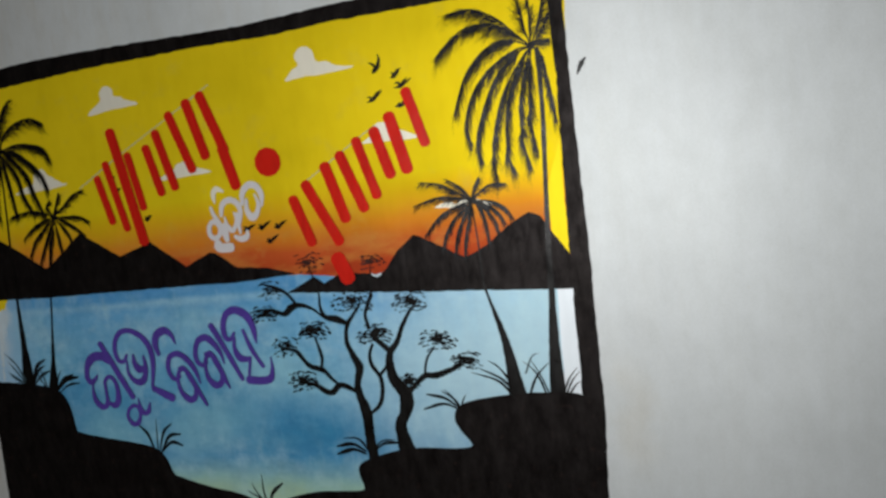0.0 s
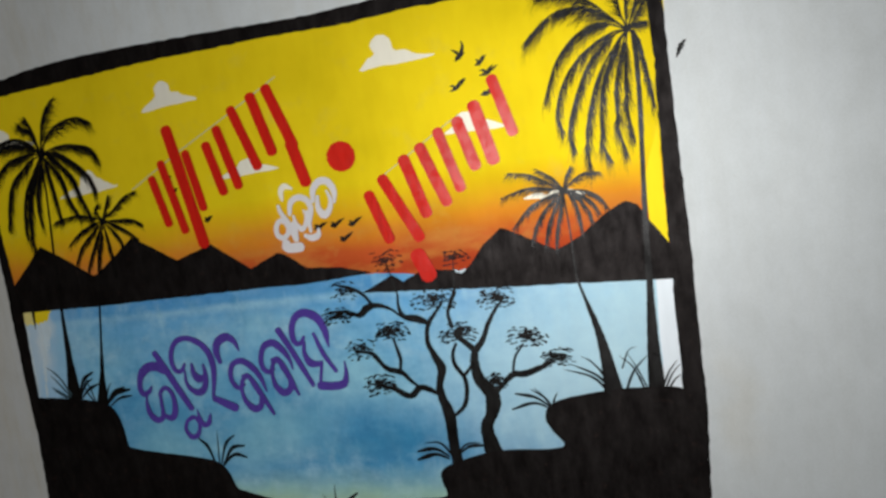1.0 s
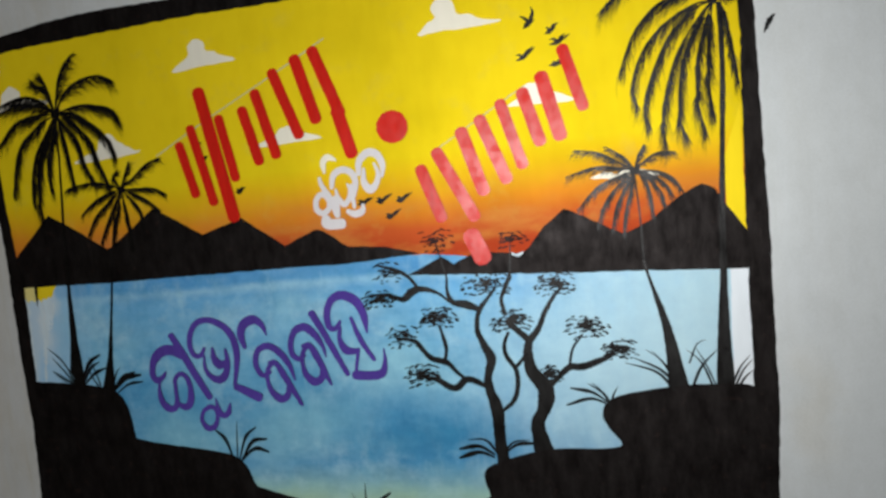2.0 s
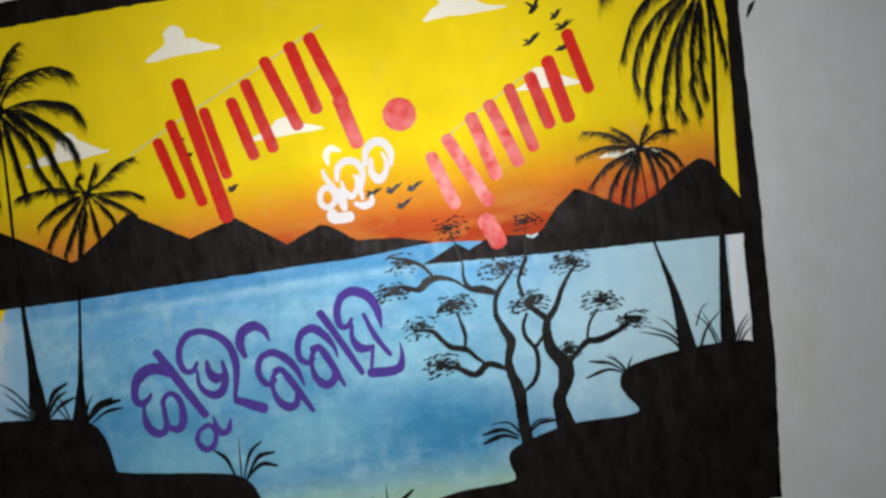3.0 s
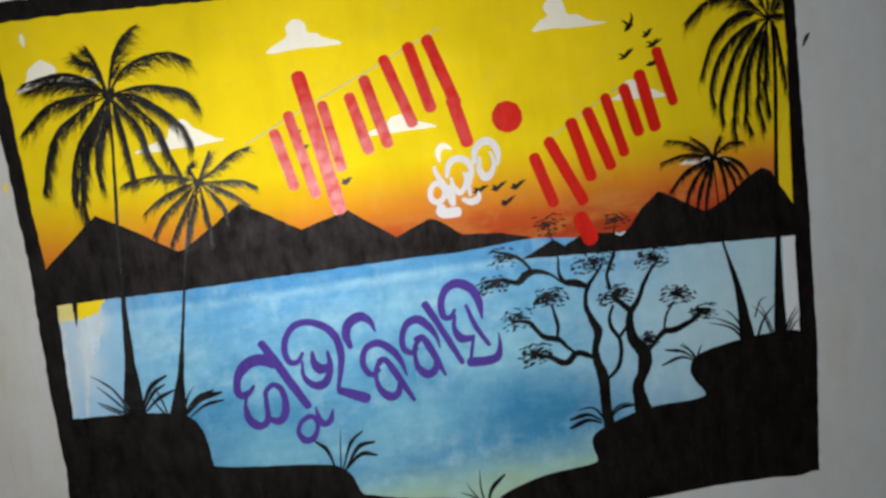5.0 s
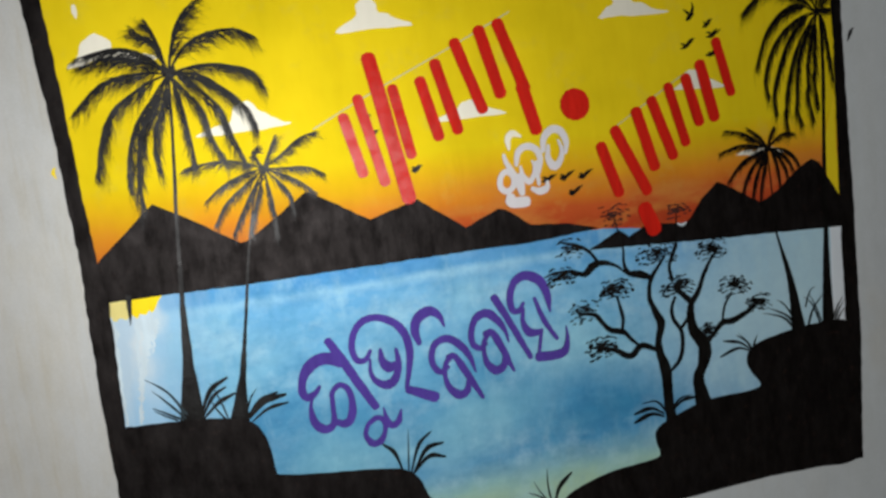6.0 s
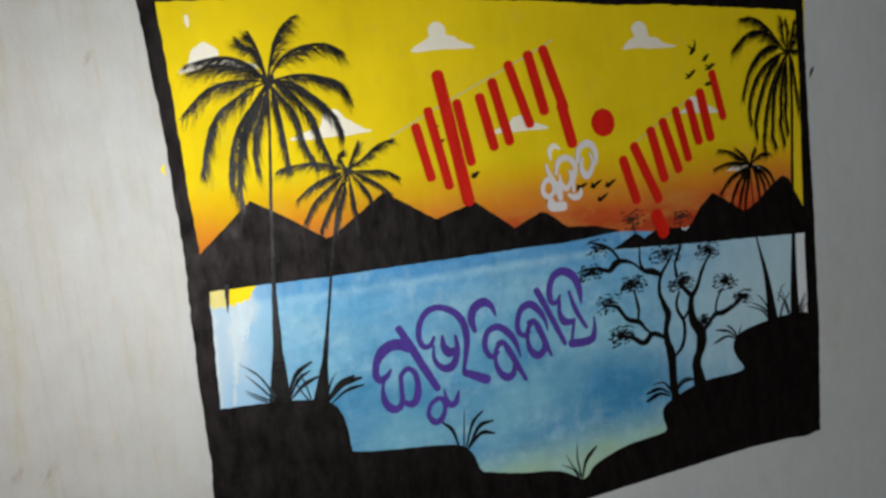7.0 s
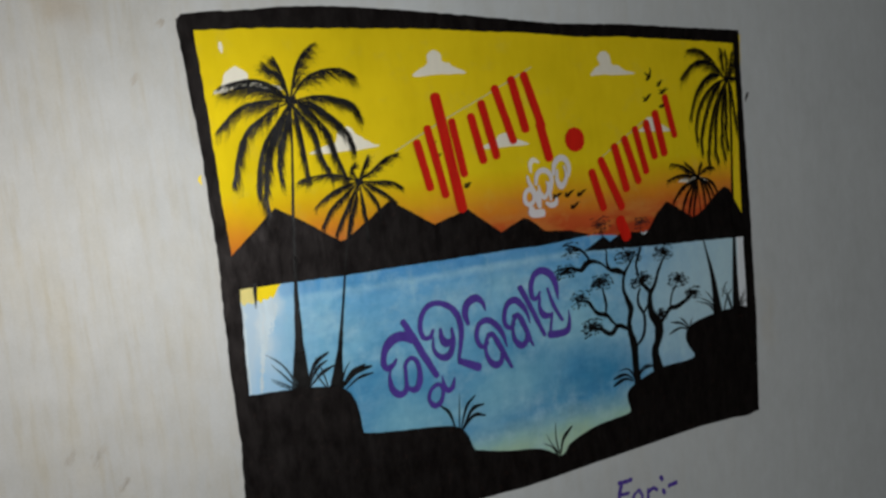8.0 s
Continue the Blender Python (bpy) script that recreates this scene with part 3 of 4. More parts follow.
palm([(0.156, 1.684), (0.147, 1.590), (0.132, 1.457), (0.125, 1.381), (0.118, 1.303), (0.113, 1.225), (0.104, 1.112)], (4, 5, 6, 6, 9, 18, 40), (0.156, 1.693), [
    [(0.171, 1.744), (0.188, 1.781), (0.213, 1.808)], [(0.188, 1.734), (0.228, 1.753), (0.271, 1.757), (0.301, 1.745)], [(0.144, 1.750), (0.135, 1.778)], [(0.139, 1.745), (0.125, 1.755), (0.111, 1.768)],
    [(0.127, 1.723), (0.081, 1.737), (0.016, 1.726)], [(0.134, 1.708), (0.075, 1.724), (0.022, 1.712)], [(0.106, 1.696), (0.052, 1.683), (0.004, 1.643)], [(0.117, 1.677), (0.063, 1.639), (0.037, 1.590), (0.023, 1.541)]] + [
    [(0.132, 1.662), (0.095, 1.613), (0.074, 1.559), (0.067, 1.513)], [(0.136, 1.657), (0.104, 1.608), (0.086, 1.539), (0.087, 1.477)], [(0.142, 1.647), (0.120, 1.592), (0.115, 1.536)],
    [(0.166, 1.660), (0.171, 1.607), (0.176, 1.559), (0.178, 1.539)], [(0.170, 1.674), (0.199, 1.629), (0.209, 1.580), (0.228, 1.539)], [(0.181, 1.682), (0.226, 1.632), (0.243, 1.577), (0.261, 1.529)],
    [(0.195, 1.682), (0.239, 1.660), (0.273, 1.623), (0.286, 1.590)], [(0.207, 1.702), (0.254, 1.697), (0.291, 1.684), (0.309, 1.655)], [(0.191, 1.691), (0.222, 1.675), (0.256, 1.644)]], 10, 48, 12,
     "tall black painted palm with drooping fronds")
palm([(0.288, 1.508), (0.264, 1.481), (0.239, 1.384), (0.224, 1.306), (0.212, 1.247), (0.202, 1.198), (0.180, 1.094)], (3, 3, 4, 5, 6, 12, 32), (0.284, 1.520), [
    [(0.298, 1.547), (0.311, 1.574)], [(0.317, 1.540), (0.351, 1.564), (0.383, 1.575)], [(0.273, 1.544), (0.279, 1.559)], [(0.261, 1.531), (0.223, 1.540), (0.175, 1.538), (0.154, 1.534)],
    [(0.259, 1.516), (0.218, 1.501), (0.181, 1.476)], [(0.252, 1.497), (0.214, 1.467), (0.190, 1.432)], [(0.259, 1.481), (0.235, 1.444), (0.218, 1.415)], [(0.269, 1.475), (0.256, 1.442), (0.247, 1.411)],
    [(0.289, 1.478), (0.292, 1.437), (0.293, 1.396)], [(0.319, 1.517), (0.360, 1.513), (0.387, 1.500)], [(0.318, 1.505), (0.346, 1.487), (0.367, 1.469)], [(0.306, 1.496), (0.323, 1.469), (0.327, 1.438)]], 10, 34, 9,
     "black painted palm with drooping fronds")
palm([(1.482, 1.705), (1.481, 1.628), (1.477, 1.556), (1.468, 1.441), (1.460, 1.334), (1.455, 1.236), (1.449, 1.147), (1.444, 1.034)], (9, 9, 9, 9, 11, 13, 22, 32), (1.472, 1.710), [
    [(1.446, 1.737), (1.409, 1.774), (1.364, 1.798), (1.317, 1.798)], [(1.441, 1.738), (1.402, 1.763), (1.354, 1.766), (1.314, 1.745), (1.285, 1.722)], [(1.440, 1.726), (1.414, 1.730), (1.375, 1.713), (1.337, 1.673), (1.307, 1.608)]] + [
    [(1.443, 1.709), (1.398, 1.688), (1.355, 1.648), (1.330, 1.594), (1.335, 1.550)], [(1.442, 1.702), (1.401, 1.667), (1.370, 1.614), (1.347, 1.554), (1.353, 1.515)], [(1.451, 1.690), (1.413, 1.639), (1.391, 1.585), (1.376, 1.528), (1.379, 1.463)],
    [(1.452, 1.684), (1.424, 1.637), (1.408, 1.577), (1.404, 1.519), (1.416, 1.482)], [(1.457, 1.673), (1.440, 1.614), (1.436, 1.546), (1.446, 1.486)], [(1.465, 1.672), (1.457, 1.616), (1.457, 1.559), (1.462, 1.514)]] + [
    [(1.488, 1.694), (1.496, 1.646), (1.501, 1.604), (1.505, 1.567)], [(1.486, 1.740), (1.495, 1.768), (1.500, 1.788)], [(1.463, 1.744), (1.461, 1.770), (1.458, 1.796)], [(1.490, 1.717), (1.506, 1.718)], [(1.486, 1.724), (1.501, 1.747), (1.509, 1.766)], [(1.473, 1.742), (1.475, 1.767), (1.475, 1.790)]], 12, 44, 7,
     "tall black painted palm overlapping the border")
palm([(1.319, 1.427), (1.322, 1.360), (1.322, 1.292), (1.325, 1.258), (1.346, 1.177), (1.356, 1.119), (1.364, 1.032)], (3, 3, 4, 6, 14, 24, 38), (1.320, 1.438), [
    [(1.329, 1.464), (1.337, 1.479)], [(1.342, 1.455), (1.365, 1.465), (1.394, 1.463)], [(1.304, 1.462), (1.273, 1.487)], [(1.292, 1.457), (1.260, 1.476), (1.218, 1.487)], [(1.291, 1.447), (1.251, 1.451), (1.198, 1.441)],
    [(1.294, 1.432), (1.252, 1.414), (1.212, 1.377)], [(1.299, 1.423), (1.266, 1.388), (1.245, 1.345)], [(1.306, 1.417), (1.283, 1.375), (1.270, 1.331)], [(1.314, 1.414), (1.297, 1.362), (1.290, 1.324)],
    [(1.337, 1.419), (1.344, 1.385), (1.347, 1.351)], [(1.343, 1.421), (1.362, 1.394), (1.368, 1.371)], [(1.344, 1.429), (1.369, 1.410), (1.384, 1.384)], [(1.356, 1.433), (1.384, 1.417), (1.400, 1.393)]], 10, 30, 9,
     "black painted palm with a leaning trunk")


# ---- painted trees in the water ----
def dashes(parent, centre, wide, high, count, layer, material):
    """A flat-topped clump: short level dabs of a flat brush, crowded at the heart and loose at the rim, fanning outward."""
    bm = bmesh.new()
    count = int(count * 1.3)
    for k in range(count):
        if k < count * 0.55:
            u, v = random.gauss(0, 0.30), random.gauss(0, 0.24)
        else:
            row = random.choice((-0.8, -0.4, 0.0, 0.4, 0.8))
            u, v = random.uniform(-1, 1) * (1.05 - 0.3 * abs(row - 0.2)), row + random.gauss(0, 0.08)
        x, z = centre[0] + wide * u, centre[1] + high * (v - 0.35 * u * u)
        d = random.uniform(0.0045, 0.010)
        lean = -0.45 * u + random.uniform(-0.15, 0.15)
        y = layer + random.uniform(0, 2)
        ribbon(bm, [(x - d / 2, z - lean * d / 2), (x, z), (x + d / 2, z + lean * d / 2)], (1.2, random.uniform(2.2, 4.2), 1.2), y, 2, 0.0003, False)
    return part("leaf_clump", bm, material, parent)


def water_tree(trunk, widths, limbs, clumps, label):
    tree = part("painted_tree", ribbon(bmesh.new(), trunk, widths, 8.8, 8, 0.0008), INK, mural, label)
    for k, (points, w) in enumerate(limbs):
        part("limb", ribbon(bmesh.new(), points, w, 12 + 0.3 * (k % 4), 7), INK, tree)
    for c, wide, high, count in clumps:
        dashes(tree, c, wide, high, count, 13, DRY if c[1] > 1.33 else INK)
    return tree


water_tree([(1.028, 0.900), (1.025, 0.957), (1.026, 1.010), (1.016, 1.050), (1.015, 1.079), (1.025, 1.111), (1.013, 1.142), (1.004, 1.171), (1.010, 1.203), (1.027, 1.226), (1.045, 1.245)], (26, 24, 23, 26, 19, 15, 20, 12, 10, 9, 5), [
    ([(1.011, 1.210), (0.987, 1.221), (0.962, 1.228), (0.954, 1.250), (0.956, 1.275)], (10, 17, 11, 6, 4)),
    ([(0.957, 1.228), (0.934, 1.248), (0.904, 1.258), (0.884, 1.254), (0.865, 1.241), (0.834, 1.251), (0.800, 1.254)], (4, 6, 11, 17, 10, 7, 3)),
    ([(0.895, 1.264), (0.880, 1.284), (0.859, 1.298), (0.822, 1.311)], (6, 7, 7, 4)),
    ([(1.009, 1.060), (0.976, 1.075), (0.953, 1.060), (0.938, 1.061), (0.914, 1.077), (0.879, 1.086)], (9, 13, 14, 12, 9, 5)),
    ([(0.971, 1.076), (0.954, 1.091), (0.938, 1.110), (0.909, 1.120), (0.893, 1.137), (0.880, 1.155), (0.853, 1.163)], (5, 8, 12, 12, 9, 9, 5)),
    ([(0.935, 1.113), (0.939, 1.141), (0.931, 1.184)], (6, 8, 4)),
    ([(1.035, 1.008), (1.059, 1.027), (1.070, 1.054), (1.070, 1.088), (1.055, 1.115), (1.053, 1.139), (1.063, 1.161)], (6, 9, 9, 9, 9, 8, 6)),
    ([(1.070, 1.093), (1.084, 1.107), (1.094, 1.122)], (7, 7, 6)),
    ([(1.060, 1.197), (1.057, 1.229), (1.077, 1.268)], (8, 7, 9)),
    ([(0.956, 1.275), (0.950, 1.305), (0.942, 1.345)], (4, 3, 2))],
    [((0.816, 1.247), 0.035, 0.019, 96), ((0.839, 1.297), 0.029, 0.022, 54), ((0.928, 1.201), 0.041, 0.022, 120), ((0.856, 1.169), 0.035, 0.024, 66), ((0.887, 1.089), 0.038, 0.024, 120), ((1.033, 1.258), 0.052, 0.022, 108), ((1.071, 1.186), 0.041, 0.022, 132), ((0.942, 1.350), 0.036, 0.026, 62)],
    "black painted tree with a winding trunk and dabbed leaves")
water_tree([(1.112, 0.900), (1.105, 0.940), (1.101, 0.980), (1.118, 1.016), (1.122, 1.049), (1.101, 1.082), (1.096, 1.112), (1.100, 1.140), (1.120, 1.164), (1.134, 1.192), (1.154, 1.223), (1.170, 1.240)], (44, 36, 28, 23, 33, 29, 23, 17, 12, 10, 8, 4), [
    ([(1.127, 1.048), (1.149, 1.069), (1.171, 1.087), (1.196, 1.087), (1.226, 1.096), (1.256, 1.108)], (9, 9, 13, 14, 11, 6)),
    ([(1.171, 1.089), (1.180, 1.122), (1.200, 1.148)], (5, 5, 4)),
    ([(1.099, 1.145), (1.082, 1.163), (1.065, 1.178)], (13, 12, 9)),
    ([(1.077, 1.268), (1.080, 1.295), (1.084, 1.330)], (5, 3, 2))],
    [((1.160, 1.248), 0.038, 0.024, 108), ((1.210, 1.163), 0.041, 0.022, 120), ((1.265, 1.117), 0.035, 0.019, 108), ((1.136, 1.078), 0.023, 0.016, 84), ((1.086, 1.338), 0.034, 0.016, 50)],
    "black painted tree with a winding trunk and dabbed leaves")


# ---- grass tufts on the banks ----
def tuft(blades, layer=12, material=None, label="tuft of black brushed grass blades"):
    tree = None
    for points, w in blades:
        pull = (w * 0.45, w * 0.75, w * 1.2, w * 0.5) if w > 5 else (w * 0.9, w, w * 0.7, 0.6)
        bm = ribbon(bmesh.new(), points, pull, layer, 6, 0.0003)
        if tree is None:
            tree = part("grass_tuft", bm, material or INK, mural, label)
        else:
            part("blade", bm, material or INK, tree)
        layer += 0.15


tuft([([(0.097, 1.123), (0.070, 1.169), (0.040, 1.195)], 4), ([(0.093, 1.117), (0.068, 1.150), (0.048, 1.174)], 4), ([(0.089, 1.115), (0.065, 1.131), (0.044, 1.145)], 4), ([(0.081, 1.115), (0.060, 1.129), (0.046, 1.140)], 3), ([(0.092, 1.124), (0.078, 1.158), (0.055, 1.182)], 3)], material=DRY_BLUE, label="tuft of thin grey brushed grass blades")
tuft([([(0.117, 1.112), (0.139, 1.155), (0.170, 1.173)], 8), ([(0.118, 1.108), (0.142, 1.144), (0.165, 1.157)], 6), ([(0.123, 1.110), (0.150, 1.132), (0.179, 1.143)], 7), ([(0.161, 1.104), (0.153, 1.136), (0.141, 1.169)], 3), ([(0.156, 1.103), (0.144, 1.123), (0.135, 1.148)], 3)])
tuft([([(0.192, 1.095), (0.217, 1.120), (0.249, 1.130)], 7), ([(0.196, 1.094), (0.227, 1.118), (0.263, 1.123)], 10), ([(0.201, 1.087), (0.230, 1.104), (0.265, 1.108)], 6), ([(0.194, 1.107), (0.204, 1.130), (0.215, 1.143)], 4)])
tuft([([(0.453, 0.930), (0.441, 0.972), (0.421, 0.994)], 7), ([(0.462, 0.928), (0.468, 0.978), (0.472, 1.011)], 3), ([(0.466, 0.926), (0.488, 0.977), (0.514, 0.997)], 6), ([(0.471, 0.925), (0.502, 0.966), (0.535, 0.971)], 8), ([(0.471, 0.925), (0.505, 0.951), (0.536, 0.943)], 8)])
tuft([([(0.736, 0.789), (0.721, 0.813), (0.692, 0.831)], 4), ([(0.742, 0.788), (0.736, 0.831), (0.738, 0.871)], 4), ([(0.745, 0.787), (0.759, 0.824), (0.789, 0.849)], 8), ([(0.740, 0.791), (0.717, 0.828), (0.707, 0.850)], 3)])
tuft([([(1.010, 0.917), (0.981, 0.928), (0.941, 0.918)], 9), ([(1.011, 0.923), (0.982, 0.940), (0.943, 0.936)], 8), ([(1.018, 0.924), (0.996, 0.952), (0.960, 0.954)], 5), ([(1.030, 0.922), (1.057, 0.941), (1.094, 0.942)], 7), ([(1.030, 0.925), (1.051, 0.946), (1.083, 0.949)], 4)])
tuft([([(1.239, 1.010), (1.205, 1.025), (1.159, 1.015)], 6), ([(1.237, 1.015), (1.208, 1.037), (1.169, 1.047)], 6), ([(1.239, 1.016), (1.225, 1.037), (1.201, 1.054)], 5), ([(1.242, 1.016), (1.246, 1.030), (1.255, 1.045)], 4), ([(1.237, 1.017), (1.222, 1.042), (1.208, 1.056)], 3)])
tuft([([(1.356, 1.033), (1.327, 1.069), (1.272, 1.090)], 5), ([(1.358, 1.044), (1.333, 1.074), (1.285, 1.100)], 5), ([(1.362, 1.050), (1.345, 1.080), (1.321, 1.110)], 3), ([(1.358, 1.050), (1.335, 1.092), (1.310, 1.113)], 3)])
tuft([([(1.387, 1.037), (1.406, 1.076), (1.436, 1.106)], 5), ([(1.423, 1.035), (1.406, 1.082), (1.382, 1.108)], 4), ([(1.427, 1.041), (1.412, 1.082), (1.396, 1.114)], 3), ([(1.385, 1.083), (1.400, 1.116), (1.417, 1.124)], 3)])
tuft([([(1.456, 1.039), (1.470, 1.069), (1.488, 1.091)], 4), ([(1.461, 1.037), (1.475, 1.064), (1.492, 1.083)], 4), ([(1.466, 1.035), (1.479, 1.053), (1.492, 1.063)], 4)])


# ---- birds ----
def bird(points_a, points_b, points_c, size=3.5):
    size *= 1.4
    body = part("bird", ribbon(bmesh.new(), points_a, (1, size * 1.5, size, 1), 5, 5), INK, mural, "small black bird in flight")
    part("wing", ribbon(bmesh.new(), points_b, (size, size, 0.8), 5.4, 4), INK, body)
    part("wing", ribbon(bmesh.new(), points_c, (size, size * 0.8, 0.8), 5.8, 4), INK, body)


bird([(1.149, 1.714), (1.159, 1.722), (1.171, 1.728)], [(1.160, 1.724), (1.168, 1.738), (1.166, 1.751)], [(1.160, 1.723), (1.153, 1.732), (1.144, 1.737)], 5)
bird([(1.186, 1.699), (1.196, 1.703), (1.208, 1.711)], [(1.196, 1.703), (1.203, 1.712), (1.212, 1.715)], [(1.196, 1.703), (1.193, 1.708), (1.189, 1.711)], 4)
bird([(1.192, 1.679), (1.207, 1.682), (1.230, 1.693)], [(1.207, 1.682), (1.215, 1.690), (1.222, 1.695)], [(1.207, 1.682), (1.201, 1.688), (1.193, 1.688)], 4)
bird([(1.130, 1.660), (1.143, 1.664), (1.166, 1.679)], [(1.143, 1.664), (1.153, 1.674), (1.164, 1.681)], [(1.143, 1.664), (1.138, 1.669), (1.131, 1.670)], 4)
bird([(1.188, 1.643), (1.203, 1.644), (1.218, 1.649)], [(1.203, 1.644), (1.208, 1.650), (1.214, 1.654)], [(1.203, 1.644), (1.198, 1.648), (1.194, 1.648)], 4)
bird([(0.796, 1.433), (0.810, 1.436), (0.823, 1.442)], [(0.810, 1.436), (0.818, 1.440), (0.830, 1.444)], [(0.810, 1.436), (0.804, 1.440), (0.797, 1.441)], 5)
bird([(0.834, 1.435), (0.846, 1.435), (0.857, 1.441)], [(0.846, 1.435), (0.855, 1.441), (0.869, 1.448)], [(0.846, 1.435), (0.841, 1.441), (0.836, 1.441)], 5)
bird([(0.874, 1.433), (0.886, 1.433), (0.896, 1.438)], [(0.886, 1.433), (0.896, 1.440), (0.908, 1.445)], [(0.886, 1.433), (0.881, 1.439), (0.877, 1.438)], 5)
bird([(0.850, 1.403), (0.861, 1.404), (0.871, 1.409)], [(0.861, 1.404), (0.871, 1.410), (0.883, 1.417)], [(0.861, 1.404), (0.856, 1.408), (0.851, 1.408)], 5)
bird([(0.543, 1.485), (0.552, 1.486), (0.562, 1.491)], [(0.552, 1.486), (0.558, 1.491), (0.566, 1.493)], [(0.552, 1.486), (0.548, 1.491), (0.545, 1.491)], 5)
bird([(0.462, 1.585), (0.471, 1.587), (0.479, 1.592)], [(0.471, 1.587), (0.477, 1.591), (0.484, 1.593)], [(0.471, 1.587), (0.466, 1.591), (0.463, 1.590)], 5)
bird([(0.472, 1.557), (0.482, 1.559), (0.491, 1.563)], [(0.482, 1.559), (0.487, 1.562), (0.494, 1.565)], [(0.482, 1.559), (0.477, 1.563), (0.474, 1.562)], 5)

# guide lines ruled for the lettering
part("guide_line", ribbon(bmesh.new(), [(0.378, 1.578), (0.496, 1.634), (0.656, 1.704), (0.770, 1.756)], 2.0, 4.5, 8, 0.0005), CHALK, mural, "faint ruled guide line")
part("guide_line", ribbon(bmesh.new(), [(0.969, 1.522), (1.096, 1.591), (1.140, 1.614)], 1.8, 4.5, 8, 0.0005), CHALK, mural, "faint ruled guide line")


# ---- lettering ----
def glyph(strokes, material, label="", layer=14, name="letter"):
    """One letter of the script, each pull of the brush a mesh under the first."""
    head = None
    for k, (points, w) in enumerate(strokes):
        bm = ribbon(bmesh.new(), points, w, layer + 0.9 * k, 8, 0.0004)
        if head is None:
            head = part(name, bm, material, mural, label)
        else:
            part("brush_stroke", bm, material, head)
    return head


VIOLET_WORD = "violet brush-lettered Odia wedding greeting"
glyph([([(0.324, 1.125), (0.314, 1.114), (0.299, 1.109), (0.292, 1.125), (0.301, 1.153), (0.321, 1.170), (0.345, 1.172), (0.367, 1.159)], (5.6, 13.4, 14.6, 14.6, 21.3, 22.4, 22.4, 16.8)),
       ([(0.349, 1.204), (0.371, 1.162), (0.395, 1.112), (0.419, 1.066)], (14.6, 16.8, 16.8, 14.6)),
       ([(0.311, 1.115), (0.303, 1.090), (0.306, 1.061), (0.322, 1.045), (0.339, 1.053), (0.342, 1.088), (0.344, 1.109), (0.359, 1.120), (0.373, 1.108), (0.377, 1.080), (0.370, 1.054), (0.357, 1.048), (0.341, 1.057)], (4.5, 6.7, 13.4, 16.8, 13.4, 9, 9, 10.1, 11.2, 12.3, 15.7, 15.7, 9))], PURPLE, VIOLET_WORD)
glyph([([(0.423, 1.172), (0.412, 1.157), (0.397, 1.158), (0.390, 1.180), (0.397, 1.208), (0.415, 1.227), (0.441, 1.230), (0.472, 1.215), (0.490, 1.190), (0.495, 1.157), (0.489, 1.122), (0.480, 1.089)], (6.7, 11.2, 12.3, 12.3, 13.4, 13.4, 14.6, 15.7, 15.7, 13.4, 10.1, 7.8)),
       ([(0.482, 1.086), (0.510, 1.072), (0.533, 1.060)], (14.6, 19, 20.2)),
       ([(0.420, 1.156), (0.418, 1.131), (0.426, 1.113), (0.443, 1.103), (0.460, 1.109), (0.471, 1.136), (0.470, 1.166)], (4.5, 7.8, 12.3, 17.9, 14.6, 11.2, 6.7)),
       ([(0.441, 1.171), (0.442, 1.149), (0.453, 1.135), (0.471, 1.139)], (5.6, 13.4, 21.3, 9))], PURPLE, VIOLET_WORD)
glyph([([(0.415, 1.046), (0.399, 1.035), (0.393, 1.016), (0.405, 0.999), (0.422, 1.004), (0.431, 1.026), (0.426, 1.042), (0.415, 1.046)], (10.1, 9, 9, 13.4, 12.3, 9, 10.1, 10.1)),
       ([(0.432, 1.063), (0.435, 1.040), (0.443, 1.026), (0.456, 1.030), (0.464, 1.051)], (2.2, 9, 13.4, 12.3, 3.4))], PURPLE, VIOLET_WORD, name="vowel_sign")
glyph([([(0.515, 1.167), (0.510, 1.193), (0.518, 1.214), (0.541, 1.224), (0.559, 1.212), (0.567, 1.190)], (10.1, 16.8, 19, 20.2, 13.4, 3.4))], PURPLE, VIOLET_WORD, name="vowel_sign")
glyph([([(0.565, 1.113), (0.548, 1.106), (0.536, 1.122), (0.536, 1.144), (0.547, 1.162), (0.570, 1.166), (0.593, 1.149), (0.609, 1.123), (0.617, 1.092)], (7.8, 12.3, 12.3, 12.3, 14.6, 15.7, 14.6, 10.1, 3.4)),
       ([(0.574, 1.132), (0.561, 1.120), (0.556, 1.098), (0.562, 1.072), (0.580, 1.055), (0.596, 1.061), (0.600, 1.081)], (10.1, 10.1, 9, 12.3, 17.9, 14.6, 6.7)),
       ([(0.565, 1.131), (0.580, 1.129), (0.600, 1.091), (0.625, 1.040)], (10.1, 14.6, 13.4, 7.8))], PURPLE, VIOLET_WORD)
glyph([([(0.645, 1.143), (0.631, 1.136), (0.618, 1.147), (0.618, 1.170), (0.630, 1.194), (0.653, 1.200), (0.673, 1.182), (0.686, 1.159), (0.690, 1.137)], (7.8, 12.3, 12.3, 12.3, 15.7, 17.9, 14.6, 9, 3.4)),
       ([(0.653, 1.162), (0.642, 1.149), (0.638, 1.130), (0.642, 1.104), (0.658, 1.087), (0.675, 1.094), (0.679, 1.116)], (10.1, 10.1, 9, 13.4, 17.9, 14.6, 6.7)),
       ([(0.643, 1.161), (0.659, 1.161), (0.675, 1.128), (0.694, 1.079)], (10.1, 15.7, 13.4, 5.6))], PURPLE, VIOLET_WORD)
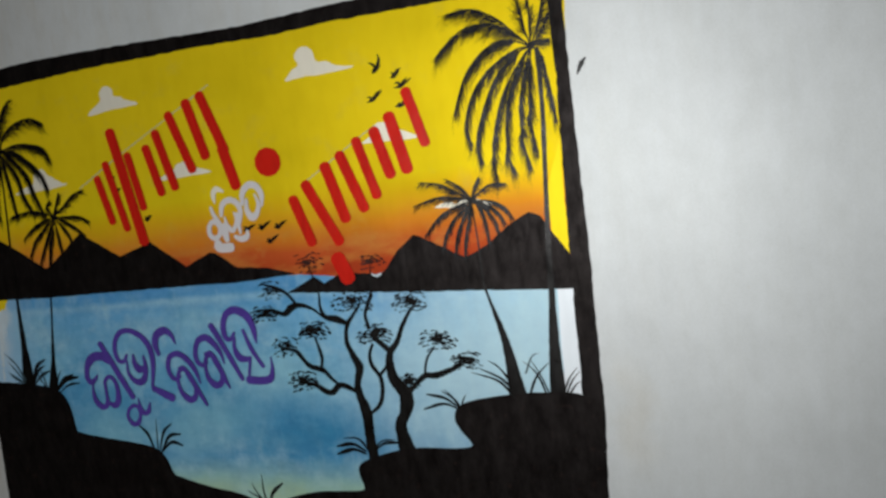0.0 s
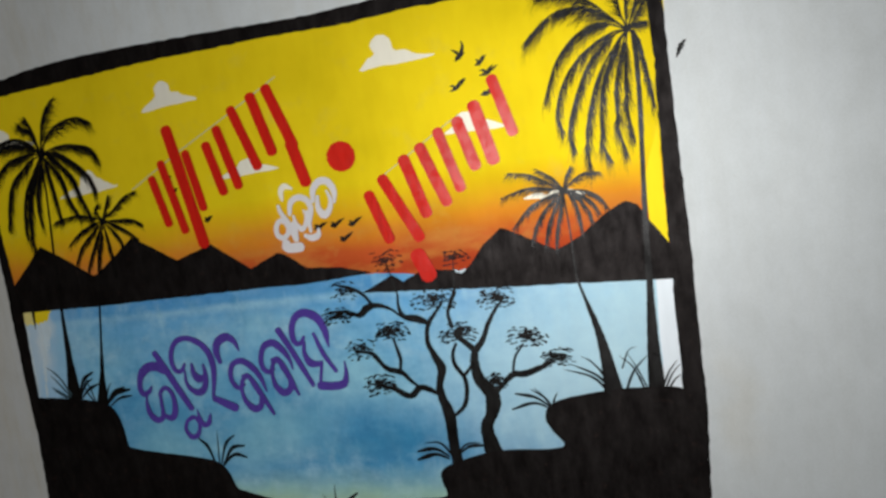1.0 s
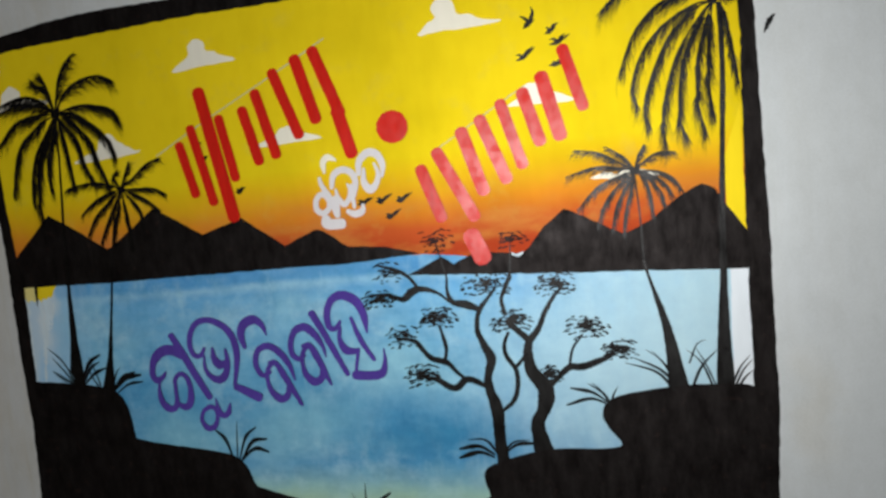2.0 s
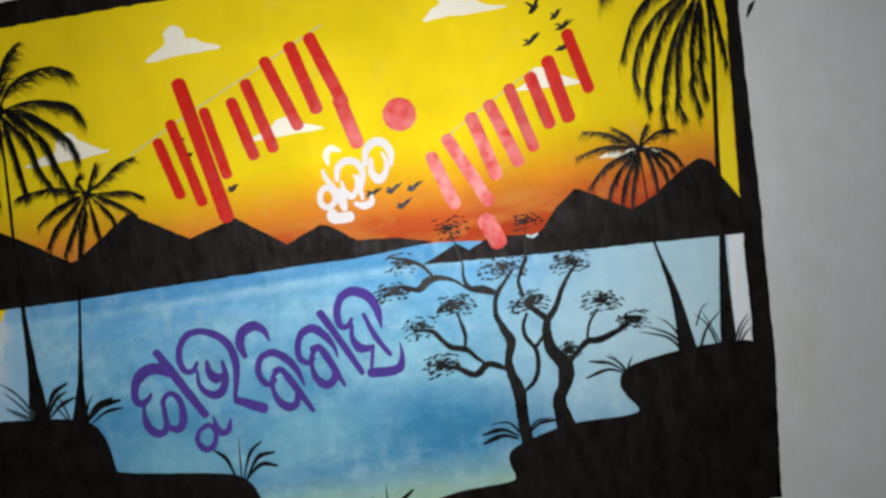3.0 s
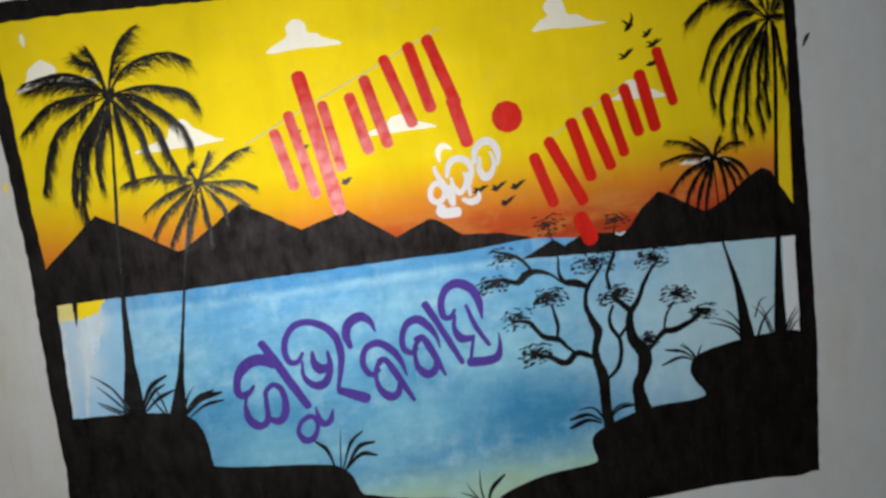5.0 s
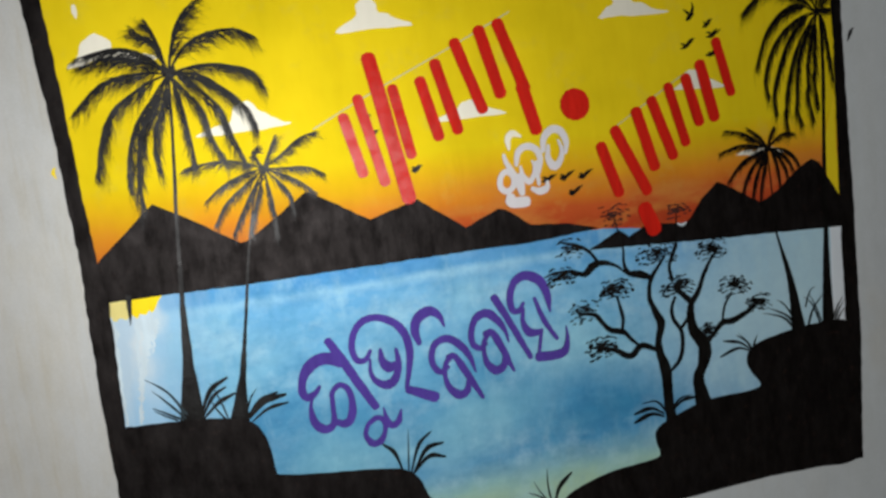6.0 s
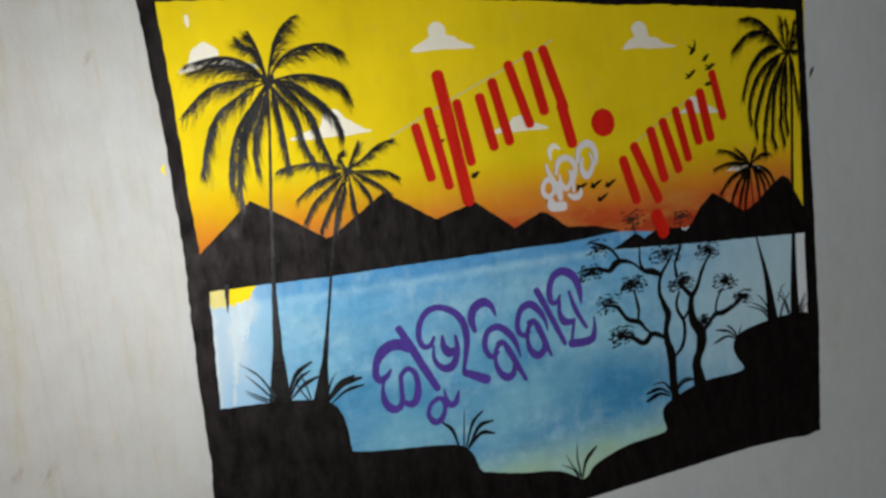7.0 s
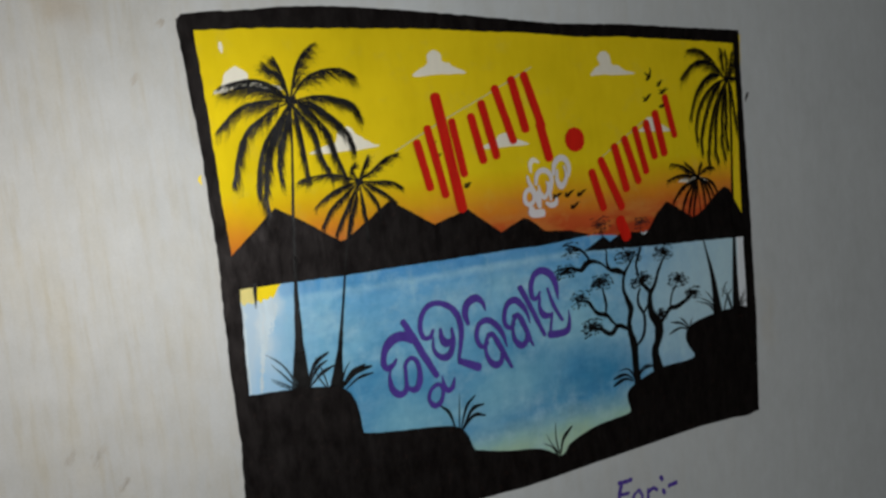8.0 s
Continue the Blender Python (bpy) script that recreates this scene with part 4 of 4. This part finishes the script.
glyph([([(0.671, 1.228), (0.694, 1.181), (0.715, 1.135), (0.732, 1.098)], (15.7, 13.4, 13.4, 10.1))], PURPLE, VIOLET_WORD, name="vowel_sign")
glyph([([(0.730, 1.207), (0.718, 1.193), (0.705, 1.198), (0.704, 1.225), (0.716, 1.250), (0.740, 1.259), (0.767, 1.245), (0.780, 1.217), (0.783, 1.180)], (6.7, 12.3, 14.6, 14.6, 17.9, 20.2, 17.9, 14.6, 3.4)),
       ([(0.728, 1.196), (0.724, 1.171), (0.735, 1.148), (0.758, 1.144)], (6.7, 10.1, 17.9, 11.2)),
       ([(0.753, 1.212), (0.768, 1.166), (0.791, 1.125)], (7.8, 11.2, 9)),
       ([(0.761, 1.149), (0.748, 1.094)], (6.7, 6.7)),
       ([(0.747, 1.096), (0.780, 1.093), (0.804, 1.097), (0.813, 1.120), (0.813, 1.147)], (19, 19, 17.9, 9, 2.2))], PURPLE, VIOLET_WORD)

WHITE_WORD = "white brush-lettered Odia joining word"
glyph([([(0.736, 1.456), (0.724, 1.461), (0.713, 1.450), (0.712, 1.433), (0.723, 1.424), (0.736, 1.431), (0.740, 1.445), (0.736, 1.455)], (11, 11, 11, 12, 12, 11, 11, 11)),
       ([(0.725, 1.493), (0.729, 1.477), (0.742, 1.452), (0.752, 1.418)], (7, 11, 12, 11)),
       ([(0.753, 1.452), (0.754, 1.430), (0.753, 1.416)], (12, 13, 12)),
       ([(0.729, 1.414), (0.730, 1.402), (0.762, 1.400)], (18, 21, 20))], WHITE, WHITE_WORD)
glyph([([(0.748, 1.471), (0.755, 1.495), (0.773, 1.504), (0.792, 1.496), (0.798, 1.478), (0.792, 1.451)], (8, 12, 13, 13, 12, 8)),
       ([(0.756, 1.468), (0.759, 1.451), (0.770, 1.437), (0.781, 1.447), (0.785, 1.463), (0.781, 1.476)], (5, 9, 12, 10, 8, 4)),
       ([(0.789, 1.473), (0.789, 1.451), (0.790, 1.429)], (7, 9, 7)),
       ([(0.775, 1.423), (0.790, 1.416), (0.805, 1.421), (0.808, 1.433)], (9, 14, 14, 6))], WHITE, WHITE_WORD)
glyph([([(0.737, 1.502), (0.737, 1.522), (0.748, 1.531), (0.764, 1.524)], (5, 12, 13, 4))], CLOUD, WHITE_WORD, name="vowel_sign")
glyph([([(0.806, 1.491), (0.811, 1.516), (0.828, 1.530), (0.846, 1.526), (0.856, 1.505), (0.853, 1.482)], (9, 13, 15, 15, 13, 5)),
       ([(0.818, 1.501), (0.815, 1.477), (0.826, 1.460), (0.839, 1.469), (0.846, 1.488), (0.840, 1.509)], (6, 11, 17, 12, 9, 5))], WHITE, WHITE_WORD)

# the two names stand as plain slanted bars
def bars(rows, label):
    for points, w in rows:
        part("lettering_bar", ribbon(bmesh.new(), points, w, 14, 8, 0.0004), RED, mural, label)


bars([([(0.433, 1.594), (0.455, 1.490)], 20), ([(0.463, 1.624), (0.493, 1.470)], 20), ([(0.492, 1.693), (0.533, 1.435)], 27), ([(0.528, 1.636), (0.548, 1.513)], 20)] + [
      ([(0.581, 1.645), (0.604, 1.540)], 22), ([(0.613, 1.674), (0.642, 1.548)], 22), ([(0.655, 1.708), (0.695, 1.581)], 22), ([(0.705, 1.727), (0.734, 1.606)], 24), ([(0.743, 1.737), (0.784, 1.611)], 24), ([(0.778, 1.617), (0.798, 1.532)], 26)],
     "red slanted lettering bar")
bars([([(0.930, 1.487), (0.960, 1.390)], 24), ([(0.964, 1.515), (1.024, 1.386)], 24), ([(1.015, 1.547), (1.046, 1.432)], 25), ([(1.052, 1.565), (1.091, 1.449)], 24), ([(1.093, 1.589), (1.123, 1.472)], 22),
      ([(1.135, 1.603), (1.159, 1.510)], 24), ([(1.172, 1.627), (1.196, 1.516)], 26), ([(1.214, 1.670), (1.241, 1.563)], 22), ([(1.013, 1.353), (1.031, 1.306)], 34)],
     "red slanted lettering bar")
part("red_dot", disc(0.884, 1.573, 0.031, 14), RED, mural, "solid red round dot between the names")

# ---- marks on the bare wall ----
def wall_mark(points, w, label, material=None):
    ob = tagged(link("wall_mark", ribbon(bmesh.new(), points, w, 1, 6, 0.0012), material or GRIME), label, "stain")
    return ob


wall_mark([(1.568, 1.673), (1.558, 1.661), (1.550, 1.645)], (3, 9, 7, 2), "short black brush mark on plaster", INK)
def smudge(points, wide):
    """A rubbed grey smudge: a loose bundle of short faint scratches along a line."""
    bm = bmesh.new()
    line = spline(points, 10)
    for _ in range(26):
        i = random.randrange(len(line) - 1)
        q, way = line[i], (line[i + 1] - line[i]).normalized()
        off = Vector((-way.y, way.x)) * random.gauss(0, wide * 0.0004)
        reach = way * random.uniform(0.006, 0.016)
        hair(bm, q.x + off.x, q.y + off.y, reach.x, reach.y, random.uniform(0.8, 2.4), 1 + random.random())
    tagged(link("wall_mark", bm, GRIME), "grey smudge rubbed on plaster", "stain")


smudge([(-0.312, 1.098), (-0.323, 1.086), (-0.329, 1.075)], 9)
smudge([(-0.263, 1.090), (-0.277, 1.076), (-0.287, 1.064)], 11)
smudge([(-0.234, 1.023), (-0.245, 1.014), (-0.252, 1.005)], 10)
smudge([(-0.121, 1.754), (-0.126, 1.747), (-0.130, 1.741)], 6)
smudge([(-0.064, 1.853), (-0.068, 1.850), (-0.073, 1.846)], 8)
wall_mark([(-0.036, 1.561), (-0.040, 1.554), (-0.037, 1.543)], (2, 6, 2), "yellow paint splash on plaster", YELLOW)

note = tagged(new("painted_note"), "violet brush-lettered word For under the mural", "lettering")


def note_letter(strokes):
    head = part("letter", ribbon(bmesh.new(), strokes[0][0], strokes[0][1] * 1.4, 1, 6, 0.0012), PURPLE, note)
    for k, (points, w) in enumerate(strokes[1:]):
        part("brush_stroke", ribbon(bmesh.new(), points, w * 1.4, 2 + k, 6, 0.0012), PURPLE, head)


note_letter([([(0.940, 0.653), (0.928, 0.622), (0.920, 0.585)], 9), ([(0.928, 0.653), (0.954, 0.650), (0.975, 0.650)], 8), ([(0.928, 0.619), (0.946, 0.618), (0.961, 0.616)], 7)])
note_letter([([(0.998, 0.613), (0.978, 0.603), (0.978, 0.579), (0.998, 0.573), (1.009, 0.593), (0.998, 0.613)], 7)])
note_letter([([(1.032, 0.605), (1.029, 0.582), (1.022, 0.560)], 7), ([(1.031, 0.596), (1.051, 0.602), (1.065, 0.592)], 7)])
note_letter([([(1.082, 0.625), (1.088, 0.615)], 9), ([(1.087, 0.585), (1.092, 0.575)], 9), ([(1.110, 0.591), (1.141, 0.591)], 9)])
